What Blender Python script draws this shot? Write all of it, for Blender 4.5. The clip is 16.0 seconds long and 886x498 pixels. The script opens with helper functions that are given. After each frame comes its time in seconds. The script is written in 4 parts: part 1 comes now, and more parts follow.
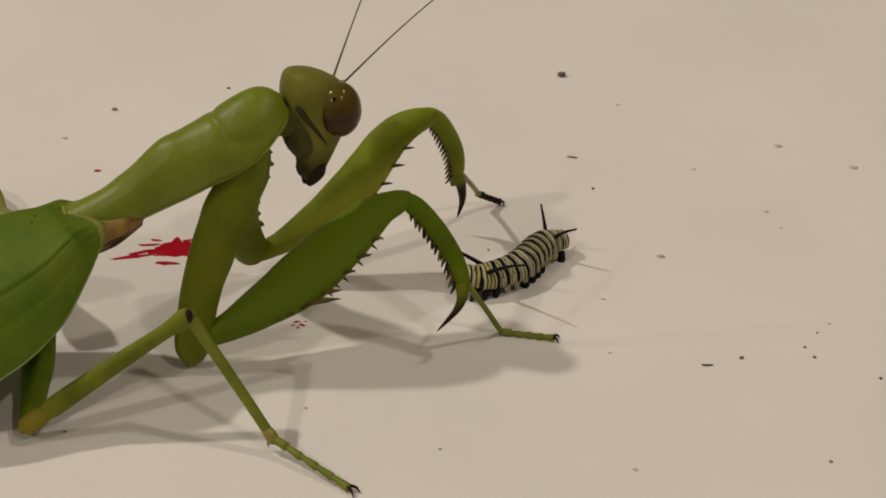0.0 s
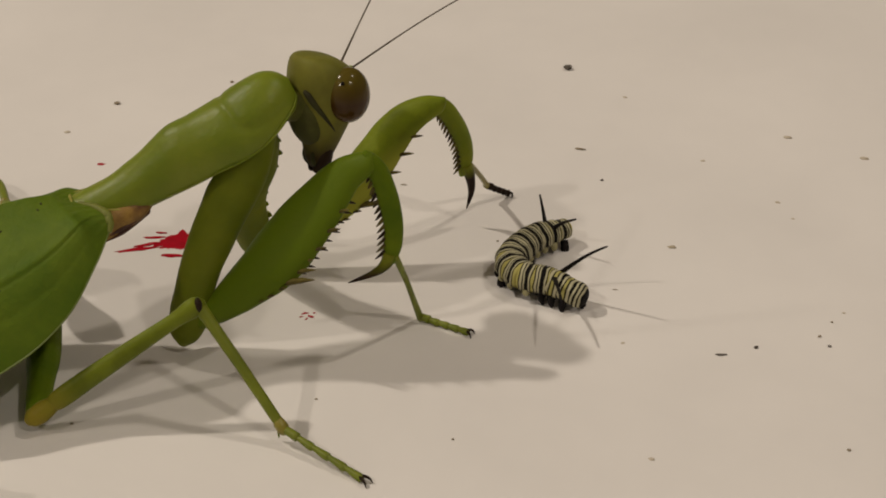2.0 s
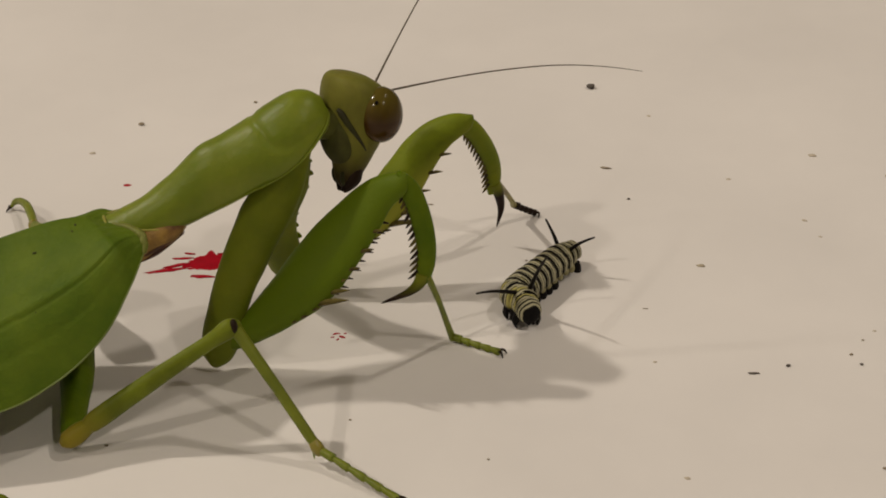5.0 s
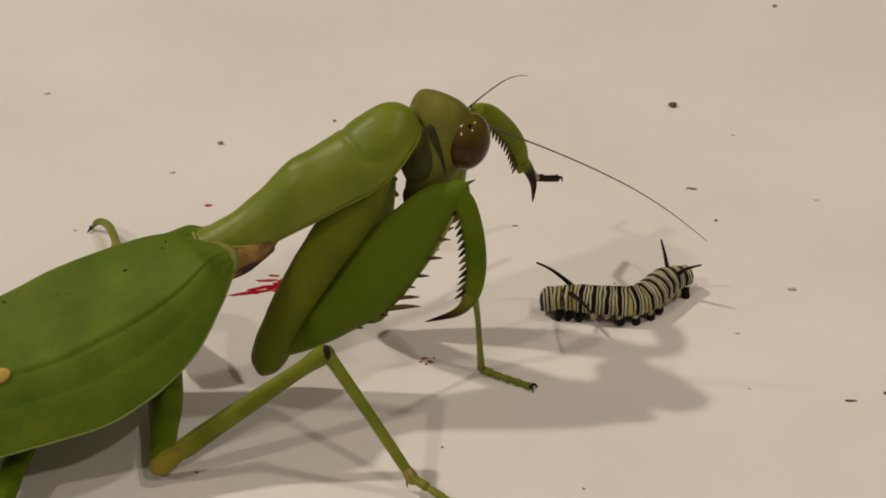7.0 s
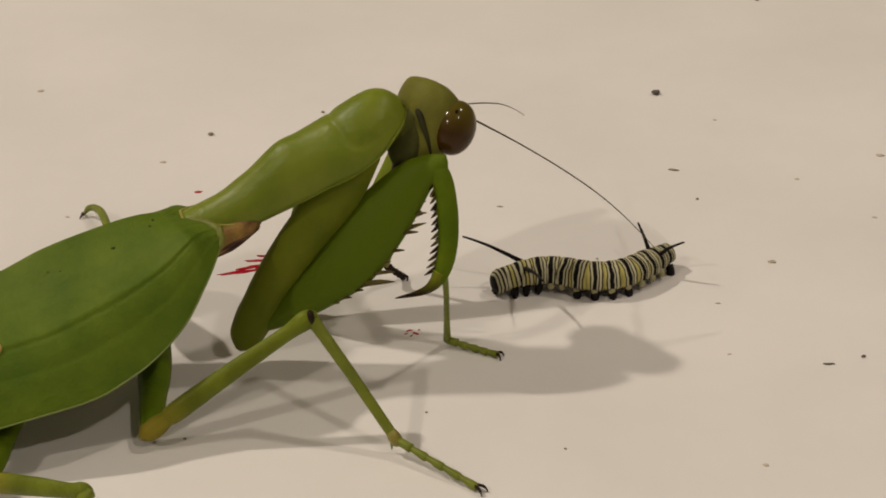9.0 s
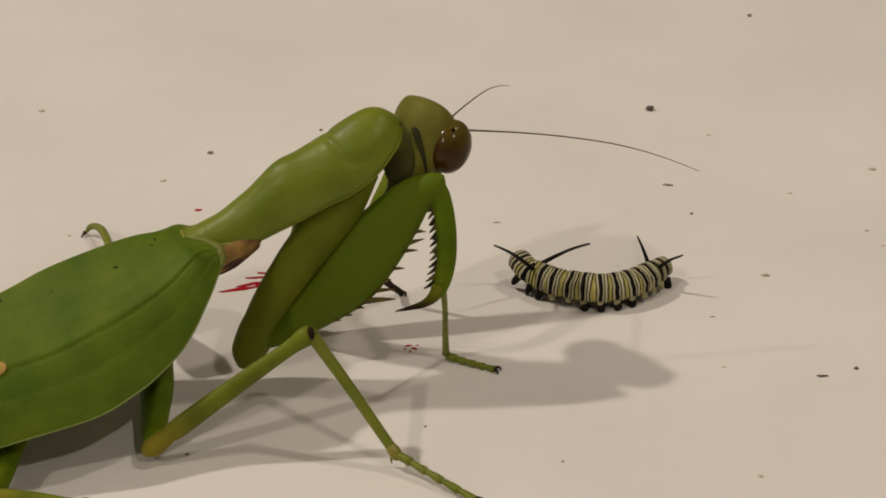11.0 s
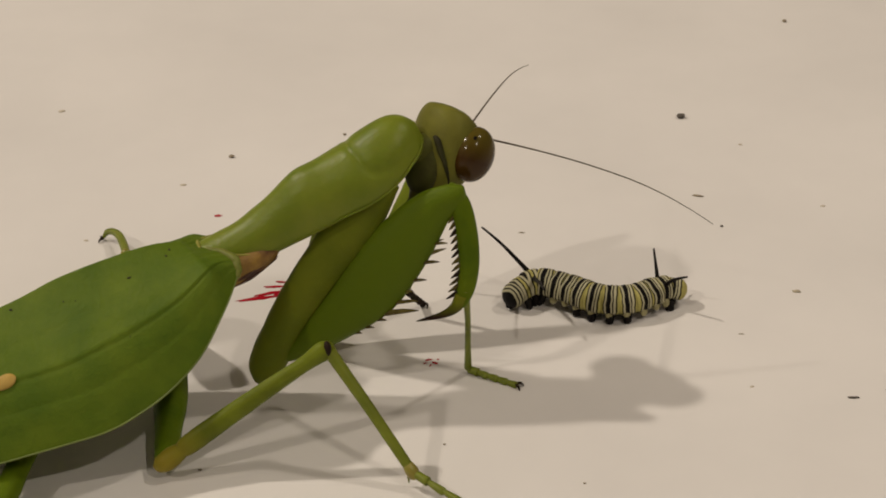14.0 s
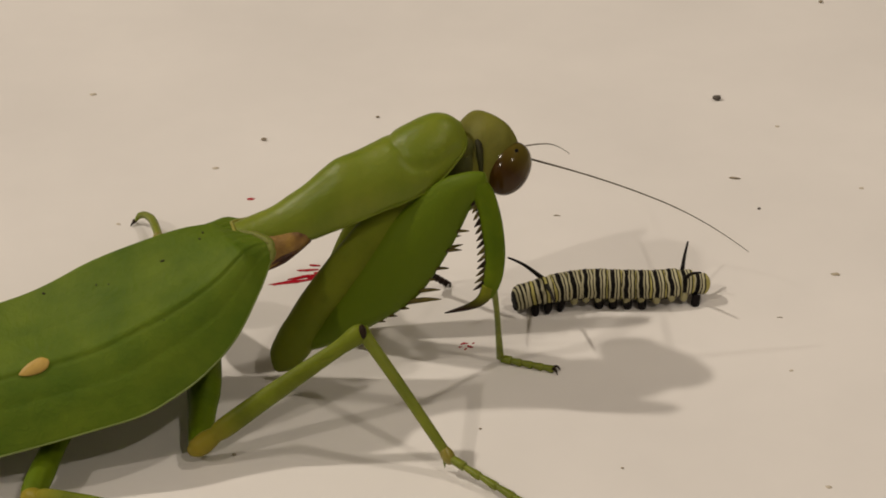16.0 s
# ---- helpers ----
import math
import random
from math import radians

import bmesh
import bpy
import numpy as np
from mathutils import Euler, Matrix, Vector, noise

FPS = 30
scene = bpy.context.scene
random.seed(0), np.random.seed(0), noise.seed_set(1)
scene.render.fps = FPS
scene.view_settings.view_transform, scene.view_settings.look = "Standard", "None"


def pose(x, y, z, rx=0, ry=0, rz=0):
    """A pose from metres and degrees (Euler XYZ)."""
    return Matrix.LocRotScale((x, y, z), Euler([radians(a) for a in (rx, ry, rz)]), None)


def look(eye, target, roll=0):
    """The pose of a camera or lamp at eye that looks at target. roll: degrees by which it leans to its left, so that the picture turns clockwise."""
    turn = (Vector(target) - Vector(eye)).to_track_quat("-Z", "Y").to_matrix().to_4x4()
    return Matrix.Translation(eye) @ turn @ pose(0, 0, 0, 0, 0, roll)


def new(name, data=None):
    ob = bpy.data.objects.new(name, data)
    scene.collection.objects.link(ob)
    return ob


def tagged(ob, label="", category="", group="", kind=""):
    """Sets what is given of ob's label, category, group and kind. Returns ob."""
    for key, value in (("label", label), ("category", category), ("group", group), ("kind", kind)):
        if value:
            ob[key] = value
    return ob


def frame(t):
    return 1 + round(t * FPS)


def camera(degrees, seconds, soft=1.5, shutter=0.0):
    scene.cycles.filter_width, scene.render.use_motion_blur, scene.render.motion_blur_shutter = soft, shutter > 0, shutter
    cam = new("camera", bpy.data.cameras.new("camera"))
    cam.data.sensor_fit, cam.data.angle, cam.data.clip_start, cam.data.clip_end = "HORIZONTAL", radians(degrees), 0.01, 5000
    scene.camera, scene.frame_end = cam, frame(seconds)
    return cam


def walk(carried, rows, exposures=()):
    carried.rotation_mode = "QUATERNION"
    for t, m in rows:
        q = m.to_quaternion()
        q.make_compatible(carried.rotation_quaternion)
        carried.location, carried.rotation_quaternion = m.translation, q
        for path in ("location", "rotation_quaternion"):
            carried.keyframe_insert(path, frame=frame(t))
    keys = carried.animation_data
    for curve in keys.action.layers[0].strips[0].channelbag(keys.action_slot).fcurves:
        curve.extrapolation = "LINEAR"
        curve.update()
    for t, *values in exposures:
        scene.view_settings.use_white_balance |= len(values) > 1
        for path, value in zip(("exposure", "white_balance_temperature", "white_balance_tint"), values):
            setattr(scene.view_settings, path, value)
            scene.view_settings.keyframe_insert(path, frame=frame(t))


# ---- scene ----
def cm(x, y, z):
    return Vector((x * 0.01, y * 0.01, z * 0.01))


cam = camera(26, 16.0, soft=1.85)
walk(cam, [
    (0.0, look(cm(0.000, -19.758, 14.071), cm(-0.002, 0.527, 1.244), 1.17)),
    (0.5, look(cm(-0.041, -19.676, 14.109), cm(-0.030, 0.674, 1.386), 1.18)),
    (1.0, look(cm(-0.086, -19.637, 14.056), cm(-0.033, 0.761, 1.410), 1.23)),
    (1.5, look(cm(-0.247, -19.637, 13.895), cm(-0.187, 0.763, 1.253), 1.14)),
    (2.0, look(cm(-0.265, -19.683, 13.637), cm(-0.131, 0.704, 0.974), 1.14)),
    (2.5, look(cm(-0.427, -19.763, 13.715), cm(-0.061, 0.650, 1.098), 1.46)),
    (3.0, look(cm(-0.317, -19.854, 13.699), cm(0.159, 0.619, 1.183), 1.54)),
    (3.5, look(cm(-0.362, -19.800, 13.694), cm(0.225, 0.722, 1.265), 1.62)),
    (4.0, look(cm(-0.436, -19.715, 13.559), cm(0.030, 0.838, 1.176), 1.39)),
    (4.2, look(cm(-0.538, -19.755, 13.668), cm(-0.136, 0.760, 1.219), 1.27)),
    (6.5, look(cm(-0.981, -19.324, 13.628), cm(-1.112, 1.171, 1.140), 0.69)),
    (7.0, look(cm(-1.382, -19.268, 13.671), cm(-1.660, 1.264, 1.248), 0.43)),
    (7.5, look(cm(-1.257, -19.353, 13.538), cm(-1.661, 1.228, 1.198), 0.03)),
    (8.0, look(cm(-1.214, -19.870, 13.483), cm(-1.671, 0.774, 1.251), -0.27)),
    (8.5, look(cm(-1.167, -20.088, 13.430), cm(-1.603, 0.631, 1.325), -0.47)),
    (9.0, look(cm(-1.033, -20.130, 13.066), cm(-1.440, 0.712, 1.172), -0.55)),
    (9.2, look(cm(-0.931, -20.277, 12.841), cm(-1.175, 0.667, 1.125), 0.23)),
    (11.3, look(cm(-1.038, -20.454, 13.287), cm(-1.447, 0.466, 1.532), -1.04)),
    (11.5, look(cm(-1.010, -20.497, 13.198), cm(-1.474, 0.418, 1.436), -1.04)),
    (12.0, look(cm(-1.077, -20.305, 13.029), cm(-1.734, 0.564, 1.196), -1.14)),
    (12.5, look(cm(-0.822, -20.290, 13.096), cm(-1.563, 0.572, 1.254), -1.05)),
    (13.0, look(cm(-0.753, -20.171, 13.281), cm(-1.509, 0.696, 1.448), -0.91)),
    (13.5, look(cm(-0.814, -19.922, 13.221), cm(-1.555, 0.938, 1.376), -0.75)),
    (14.0, look(cm(-0.910, -19.755, 13.206), cm(-1.694, 1.105, 1.363), -0.71)),
    (14.5, look(cm(-0.979, -19.692, 13.085), cm(-1.792, 1.161, 1.233), -0.72)),
    (15.0, look(cm(-0.957, -19.601, 13.076), cm(-1.938, 1.201, 1.146), -1.02)),
    (15.5, look(cm(-0.937, -19.602, 13.062), cm(-2.038, 1.175, 1.100), -1.29)),
    (16.0, look(cm(-1.008, -19.580, 13.061), cm(-2.140, 1.179, 1.071), -1.26)),
], exposures=[(0.0, -0.20), (4.2, -0.18), (6.5, -0.12), (9.0, -0.06), (11.5, -0.12), (12.5, -0.09), (16.0, -0.06)])

# ---- light: four small downlights, set in a rectangle in the ceiling of a pale room ----
world = bpy.data.worlds.new("room_air")
world.use_nodes = True
world.node_tree.nodes["Background"].inputs[0].default_value = (1.0, 0.86, 0.7, 1)
world.node_tree.nodes["Background"].inputs[1].default_value = 0.012
scene.world = world
scene.view_settings.exposure = 0.0


def downlight(name, place, watts, radius):
    data = bpy.data.lights.new(name, "AREA")
    data.shape, data.size, data.energy, data.color = "DISK", radius * 2, watts, (1.0, 0.885, 0.748)
    ob = new(name, data)
    ob.matrix_world = look(Vector(place), (place[0], place[1] + 0.001, 0.0))
    return ob


for place, watts in (((-1.24, 0.27, 1.55), 21.5), ((-1.29, -1.15, 1.55), 13.8), ((0.80, 0.18, 1.55), 6.0), ((0.77, -0.95, 1.55), 7.0)):
    downlight("downlight_lamp", place, watts, 0.045)


# ---- materials ----
def material(name, base, rough=0.5, vary=0.12, scale=300.0, bump=0.1, second=None, spec=0.5, soak=0.0, coat=0.0, net=0.0):
    """A surface with two scales of mottling between base and second, and fine relief."""
    m = bpy.data.materials.new(name)
    m.use_nodes = True
    t = m.node_tree
    b = t.nodes["Principled BSDF"]
    pos = t.nodes.new("ShaderNodeTexCoord")
    big, fine, mix = t.nodes.new("ShaderNodeTexNoise"), t.nodes.new("ShaderNodeTexNoise"), t.nodes.new("ShaderNodeMix")
    big.inputs["Scale"].default_value, fine.inputs["Scale"].default_value = scale, scale * 9
    big.inputs["Detail"].default_value, fine.inputs["Detail"].default_value = 3, 5
    ramp = t.nodes.new("ShaderNodeMapRange")
    ramp.inputs["From Min"].default_value, ramp.inputs["From Max"].default_value = 0.3, 0.7
    add = t.nodes.new("ShaderNodeMath")
    add.operation, add.inputs[1].default_value = "MULTIPLY_ADD", 0.35
    mix.data_type = "RGBA"
    second = second or tuple(min(1, c * (1 - 2.5 * vary)) for c in base)
    mix.inputs["A"].default_value, mix.inputs["B"].default_value = (*base, 1), (*second, 1)
    for n in (big, fine):
        t.links.new(pos.outputs["Object"], n.inputs["Vector"])
    t.links.new(big.outputs["Fac"], ramp.inputs["Value"])
    t.links.new(fine.outputs["Fac"], add.inputs[0])
    t.links.new(ramp.outputs["Result"], add.inputs[2])
    sub = t.nodes.new("ShaderNodeMath")
    sub.operation, sub.inputs[1].default_value, sub.use_clamp = "SUBTRACT", 0.17, True
    t.links.new(add.outputs[0], sub.inputs[0])
    t.links.new(sub.outputs[0], mix.inputs["Factor"])
    t.links.new(mix.outputs["Result"], b.inputs["Base Color"])
    b.inputs["Roughness"].default_value = rough
    b.inputs["Specular IOR Level"].default_value = spec
    b.inputs["Coat Weight"].default_value = coat
    if soak:
        b.inputs["Subsurface Weight"].default_value = soak
        b.inputs["Subsurface Radius"].default_value = (0.6, 1.0, 0.25)
        b.inputs["Subsurface Scale"].default_value = 0.0015
    if bump:
        bp = t.nodes.new("ShaderNodeBump")
        bp.inputs["Strength"].default_value, bp.inputs["Distance"].default_value = bump, 0.0003
        if net:
            # a fine net of veins
            cells, edge, lay = t.nodes.new("ShaderNodeTexVoronoi"), t.nodes.new("ShaderNodeMapRange"), t.nodes.new("ShaderNodeMath")
            cells.feature, cells.inputs["Scale"].default_value = "DISTANCE_TO_EDGE", net
            edge.inputs["From Min"].default_value, edge.inputs["From Max"].default_value = 0.0, 0.09
            edge.inputs["To Min"].default_value, edge.inputs["To Max"].default_value = 1.0, 0.0
            lay.operation, lay.inputs[1].default_value = "MULTIPLY_ADD", 0.12
            t.links.new(pos.outputs["Object"], cells.inputs["Vector"])
            t.links.new(cells.outputs["Distance"], edge.inputs["Value"])
            t.links.new(edge.outputs["Result"], lay.inputs[0])
            t.links.new(fine.outputs["Fac"], lay.inputs[2])
            t.links.new(lay.outputs[0], bp.inputs["Height"])
        else:
            t.links.new(fine.outputs["Fac"], bp.inputs["Height"])
        t.links.new(bp.outputs["Normal"], b.inputs["Normal"])
    return m


WHITE = material("worn_white_laminate", (0.80, 0.770, 0.743), 0.40, 0.035, 24, 0.04)
PLASTER = material("pale_plaster", (0.55, 0.52, 0.48), 0.8, 0.02, 6, 0.05)
GREEN_WING = material("leaf_green_wing", (0.110, 0.160, 0.009), 0.6, 0.14, 170, 0.35, (0.066, 0.114, 0.005), spec=0.16, soak=0.15, net=750.0)
GREEN_BODY = material("yellow_green_cuticle", (0.188, 0.222, 0.018), 0.40, 0.12, 150, 0.2, (0.130, 0.172, 0.009), spec=0.25, soak=0.4)
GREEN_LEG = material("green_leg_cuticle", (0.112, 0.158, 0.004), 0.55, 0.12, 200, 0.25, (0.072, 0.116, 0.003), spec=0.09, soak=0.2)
STEM = material("pale_green_leg", (0.18, 0.205, 0.016), 0.42, 0.12, 200, 0.15, (0.12, 0.145, 0.009), spec=0.3, soak=0.2)
JOINT = material("amber_joint", (0.24, 0.21, 0.025), 0.35, 0.15, 300, 0.1, (0.17, 0.13, 0.015), soak=0.2)
RUST = material("rust_brown_membrane", (0.34, 0.20, 0.028), 0.5, 0.2, 330, 0.3, (0.075, 0.022, 0.008))
OXIDE = material("dark_rust_fold", (0.085, 0.026, 0.008), 0.5, 0.2, 500, 0.2, (0.04, 0.012, 0.005))
DARK = material("dark_brown_horn", (0.022, 0.012, 0.007), 0.45, 0.1, 900, 0.1, spec=0.12)
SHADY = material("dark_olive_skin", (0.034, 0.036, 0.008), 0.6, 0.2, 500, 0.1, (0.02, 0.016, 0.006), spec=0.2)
# throat skin, darkened to carry the shade behind and under the head
SHADED_GULA = material("dull_olive_throat", (0.070, 0.074, 0.015), 0.6, 0.2, 500, 0.1, (0.042, 0.040, 0.009), spec=0.15)
SPINE = material("green_brown_spine", (0.13, 0.105, 0.022), 0.5, 0.1, 900, 0.1, (0.03, 0.02, 0.008), spec=0.15)
BLACK = material("soft_black_skin", (0.006, 0.004, 0.004), 0.55, 0.1, 900, 0.2, spec=0.15)
PUPIL = material("black_spot", (0.004, 0.003, 0.003), 0.7, 0.0, 900, 0, spec=0.1)
TAN = material("tan_wing_mark", (0.50, 0.32, 0.06), 0.5, 0.15, 300, 0.1)
PALE_EDGE = material("pale_yellow_edge", (0.32, 0.30, 0.06), 0.5, 0.12, 400, 0.1, spec=0.2)
VEIN = material("pale_wing_rim", (0.16, 0.21, 0.035), 0.45, 0.1, 300, 0.1)
SHOULDER = material("pale_green_shoulder", (0.19, 0.20, 0.045), 0.5, 0.12, 300, 0.2, (0.13, 0.15, 0.02), spec=0.25, soak=0.2)
INK = material("red_ink", (0.42, 0.001, 0.014), 0.6, 0.2, 700, 0.1, (0.30, 0.001, 0.010), spec=0.15)
GRIT = material("grey_brown_grit", (0.36, 0.30, 0.21), 0.8, 0.2, 2000, 0.4, (0.20, 0.16, 0.115))
DARK_GRIT = material("dark_grit", (0.14, 0.12, 0.10), 0.8, 0.2, 2500, 0.4, (0.06, 0.05, 0.042))
FAINT_GRIT = material("faint_tan_dust", (0.62, 0.55, 0.45), 0.8, 0.15, 2500, 0.3, (0.45, 0.38, 0.29))
CRUMB = material("tan_crumb", (0.56, 0.48, 0.35), 0.8, 0.2, 2000, 0.4)
ANTENNA = material("brown_antenna", (0.07, 0.05, 0.025), 0.5, 0.1, 900, 0)


def eye_surface():
    """Olive above, red-brown below, glossy."""
    m = material("compound_eye", (0.1, 0.07, 0.02), 0.16, 0.05, 900, 0.0, spec=0.20)
    t = m.node_tree
    b = t.nodes["Principled BSDF"]
    pos, sep, ramp = t.nodes.new("ShaderNodeTexCoord"), t.nodes.new("ShaderNodeSeparateXYZ"), t.nodes.new("ShaderNodeValToRGB")
    span = t.nodes.new("ShaderNodeMapRange")
    span.inputs["From Min"].default_value, span.inputs["From Max"].default_value = -0.0038, 0.0038
    t.links.new(pos.outputs["Object"], sep.inputs[0])
    t.links.new(sep.outputs["Z"], span.inputs["Value"])
    t.links.new(span.outputs["Result"], ramp.inputs["Fac"])
    ramp.color_ramp.elements[0].position, ramp.color_ramp.elements[0].color = 0.15, (0.056, 0.027, 0.005, 1)
    ramp.color_ramp.elements[1].position, ramp.color_ramp.elements[1].color = 0.8, (0.088, 0.066, 0.009, 1)
    mid = ramp.color_ramp.elements.new(0.42)
    mid.color = (0.040, 0.018, 0.003, 1)
    t.links.new(ramp.outputs["Color"], b.inputs["Base Color"])
    return m


EYE = eye_surface()


def blended(name, first, axis, at, width, last, rough=0.5):
    """A mottled skin whose colour passes from first to last along one axis of the piece."""
    m = material(name, last, rough, 0.14, 240, 0.2, spec=0.10, soak=0.2)
    t = m.node_tree
    b = t.nodes["Principled BSDF"]
    pos, sep, span, mix = t.nodes.new("ShaderNodeTexCoord"), t.nodes.new("ShaderNodeSeparateXYZ"), t.nodes.new("ShaderNodeMapRange"), t.nodes.new("ShaderNodeMix")
    mix.data_type = "RGBA"
    mix.inputs["A"].default_value = (*first, 1)
    span.inputs["From Min"].default_value, span.inputs["From Max"].default_value = at - width / 2, at + width / 2
    t.links.new(pos.outputs["Object"], sep.inputs[0])
    t.links.new(sep.outputs[axis], span.inputs["Value"])
    t.links.new(span.outputs["Result"], mix.inputs["Factor"])
    t.links.new(b.inputs["Base Color"].links[0].from_socket, mix.inputs["B"])
    t.links.new(mix.outputs["Result"], b.inputs["Base Color"])
    return m


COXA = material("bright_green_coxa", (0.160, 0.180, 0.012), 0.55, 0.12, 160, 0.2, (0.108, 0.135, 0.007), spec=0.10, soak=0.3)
# the far foreleg's shin and thigh get lighter, yellower greens than the near one's
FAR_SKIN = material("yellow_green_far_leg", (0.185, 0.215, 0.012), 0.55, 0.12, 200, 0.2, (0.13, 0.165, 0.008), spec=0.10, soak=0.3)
CLAW = blended("claw_green_to_dark", (0.15, 0.165, 0.01), "X", 0.0147, 0.0018, (0.022, 0.009, 0.005))
HEAD = blended("head_dark_muzzle", (0.045, 0.032, 0.010), "Z", -0.0058, 0.0030, (0.175, 0.17, 0.028))
# olive neck; the darker lower half is shade put into the colour
NECK = blended("neck_dark_below", (0.075, 0.078, 0.015), "Z", 0.0003, 0.0016, (0.16, 0.165, 0.03))
LEG_BLEND = blended("amber_to_green_leg", (0.25, 0.20, 0.022), "X", 0.0030, 0.006, (0.165, 0.20, 0.016), 0.38)
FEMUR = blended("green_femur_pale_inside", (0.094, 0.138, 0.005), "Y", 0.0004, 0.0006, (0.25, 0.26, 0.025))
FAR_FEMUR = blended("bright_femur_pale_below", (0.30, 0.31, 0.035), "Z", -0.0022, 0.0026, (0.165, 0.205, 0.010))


def banded_skin(name, bands, belly_from=-0.0010):
    """Rings of colour along the piece's own x axis, with slightly wavy borders."""
    m = material(name, (0.5, 0.5, 0.4), 0.55, 0.1, 900, 0.3, spec=0.1)
    t = m.node_tree
    b = t.nodes["Principled BSDF"]
    pos, sep, ramp = t.nodes.new("ShaderNodeTexCoord"), t.nodes.new("ShaderNodeSeparateXYZ"), t.nodes.new("ShaderNodeValToRGB")
    wob, off, span = t.nodes.new("ShaderNodeTexNoise"), t.nodes.new("ShaderNodeMath"), t.nodes.new("ShaderNodeMapRange")
    info, seed = t.nodes.new("ShaderNodeObjectInfo"), t.nodes.new("ShaderNodeVectorMath")
    seed.operation = "ADD"
    wob.inputs["Scale"].default_value = 420
    t.links.new(pos.outputs["Object"], seed.inputs[0])
    t.links.new(info.outputs["Random"], seed.inputs[1])
    t.links.new(seed.outputs[0], wob.inputs["Vector"])
    off.operation, off.inputs[1].default_value = "MULTIPLY_ADD", 0.0007
    span.inputs["From Min"].default_value, span.inputs["From Max"].default_value = -0.0011 + 0.00035, 0.0011 + 0.00035
    t.links.new(pos.outputs["Object"], sep.inputs[0])
    t.links.new(wob.outputs["Fac"], off.inputs[0])
    t.links.new(sep.outputs["X"], off.inputs[2])
    t.links.new(off.outputs[0], span.inputs["Value"])
    t.links.new(span.outputs["Result"], ramp.inputs["Fac"])
    ramp.color_ramp.interpolation = "LINEAR"
    els = ramp.color_ramp.elements
    while len(els) > 1:
        els.remove(els[-1])
    first = True
    for start, end, colour in bands:
        for p in (start + 0.02, end - 0.02):
            e = els[0] if first else els.new(p)
            e.position, e.color, first = p, (*colour, 1), False
    belly, under = t.nodes.new("ShaderNodeMapRange"), t.nodes.new("ShaderNodeMix")
    under.data_type = "RGBA"
    belly.inputs["From Min"].default_value, belly.inputs["From Max"].default_value = belly_from, belly_from - 0.0005
    under.inputs["B"].default_value = (0.012, 0.010, 0.008, 1)
    t.links.new(sep.outputs["Z"], belly.inputs["Value"])
    t.links.new(belly.outputs["Result"], under.inputs["Factor"])
    t.links.new(ramp.outputs["Color"], under.inputs["A"])
    t.links.new(under.outputs["Result"], b.inputs["Base Color"])
    return m


FOLD = material("cream_skin_fold", (0.38, 0.355, 0.21), 0.55, 0.15, 1500, 0.3, (0.30, 0.27, 0.13), spec=0.15)
INKY, CREAM, LEMON = (0.005, 0.004, 0.004), (0.46, 0.43, 0.28), (0.41, 0.37, 0.12)
SKIN = banded_skin("ringed_skin", [(0, 0.08, LEMON), (0.08, 0.17, INKY), (0.17, 0.29, CREAM), (0.29, 0.37, INKY), (0.37, 0.45, CREAM),
                                   (0.45, 0.71, INKY), (0.71, 0.81, CREAM), (0.81, 0.88, INKY), (0.88, 1.0, LEMON)], -0.0007)
FRONT = banded_skin("dark_ringed_skin", [(0, 0.15, INKY), (0.15, 0.32, CREAM), (0.32, 0.42, INKY), (0.42, 0.57, LEMON), (0.57, 0.67, INKY), (0.67, 0.84, CREAM), (0.84, 1.0, INKY)])
FACE = banded_skin("ringed_face", [(0, 0.14, CREAM), (0.14, 0.30, INKY), (0.30, 0.44, CREAM), (0.44, 0.58, INKY), (0.58, 0.71, CREAM), (0.71, 0.80, INKY), (0.80, 0.90, CREAM), (0.90, 1.0, INKY)], -0.0010)


# ---- mesh tools; shapes are written in centimetres ----
def part(name, bm, surface, parent=None, label="", smooth=True):
    me = bpy.data.meshes.new(name)
    bmesh.ops.scale(bm, vec=(0.01, 0.01, 0.01), verts=bm.verts)
    bmesh.ops.recalc_face_normals(bm, faces=bm.faces)
    for f in bm.faces:
        f.smooth = smooth
    bm.to_mesh(me)
    bm.free()
    me.materials.append(surface)
    ob = new(name, me)
    if parent:
        ob.parent = parent
    return tagged(ob, label)


def glide(rows, u):
    """A point at 0..1 along rows of numbers, on a Catmull-Rom curve."""
    rows = np.asarray(rows, float)
    x = min(max(u, 0.0), 1.0) * (len(rows) - 1)
    i = min(int(x), len(rows) - 2)
    f = x - i
    p0, p1, p2, p3 = rows[max(i - 1, 0)], rows[i], rows[i + 1], rows[min(i + 2, len(rows) - 1)]
    return 0.5 * (2 * p1 + (p2 - p0) * f + (2 * p0 - 5 * p1 + 4 * p2 - p3) * f * f + (3 * p1 - p0 - 3 * p2 + p3) * f ** 3)


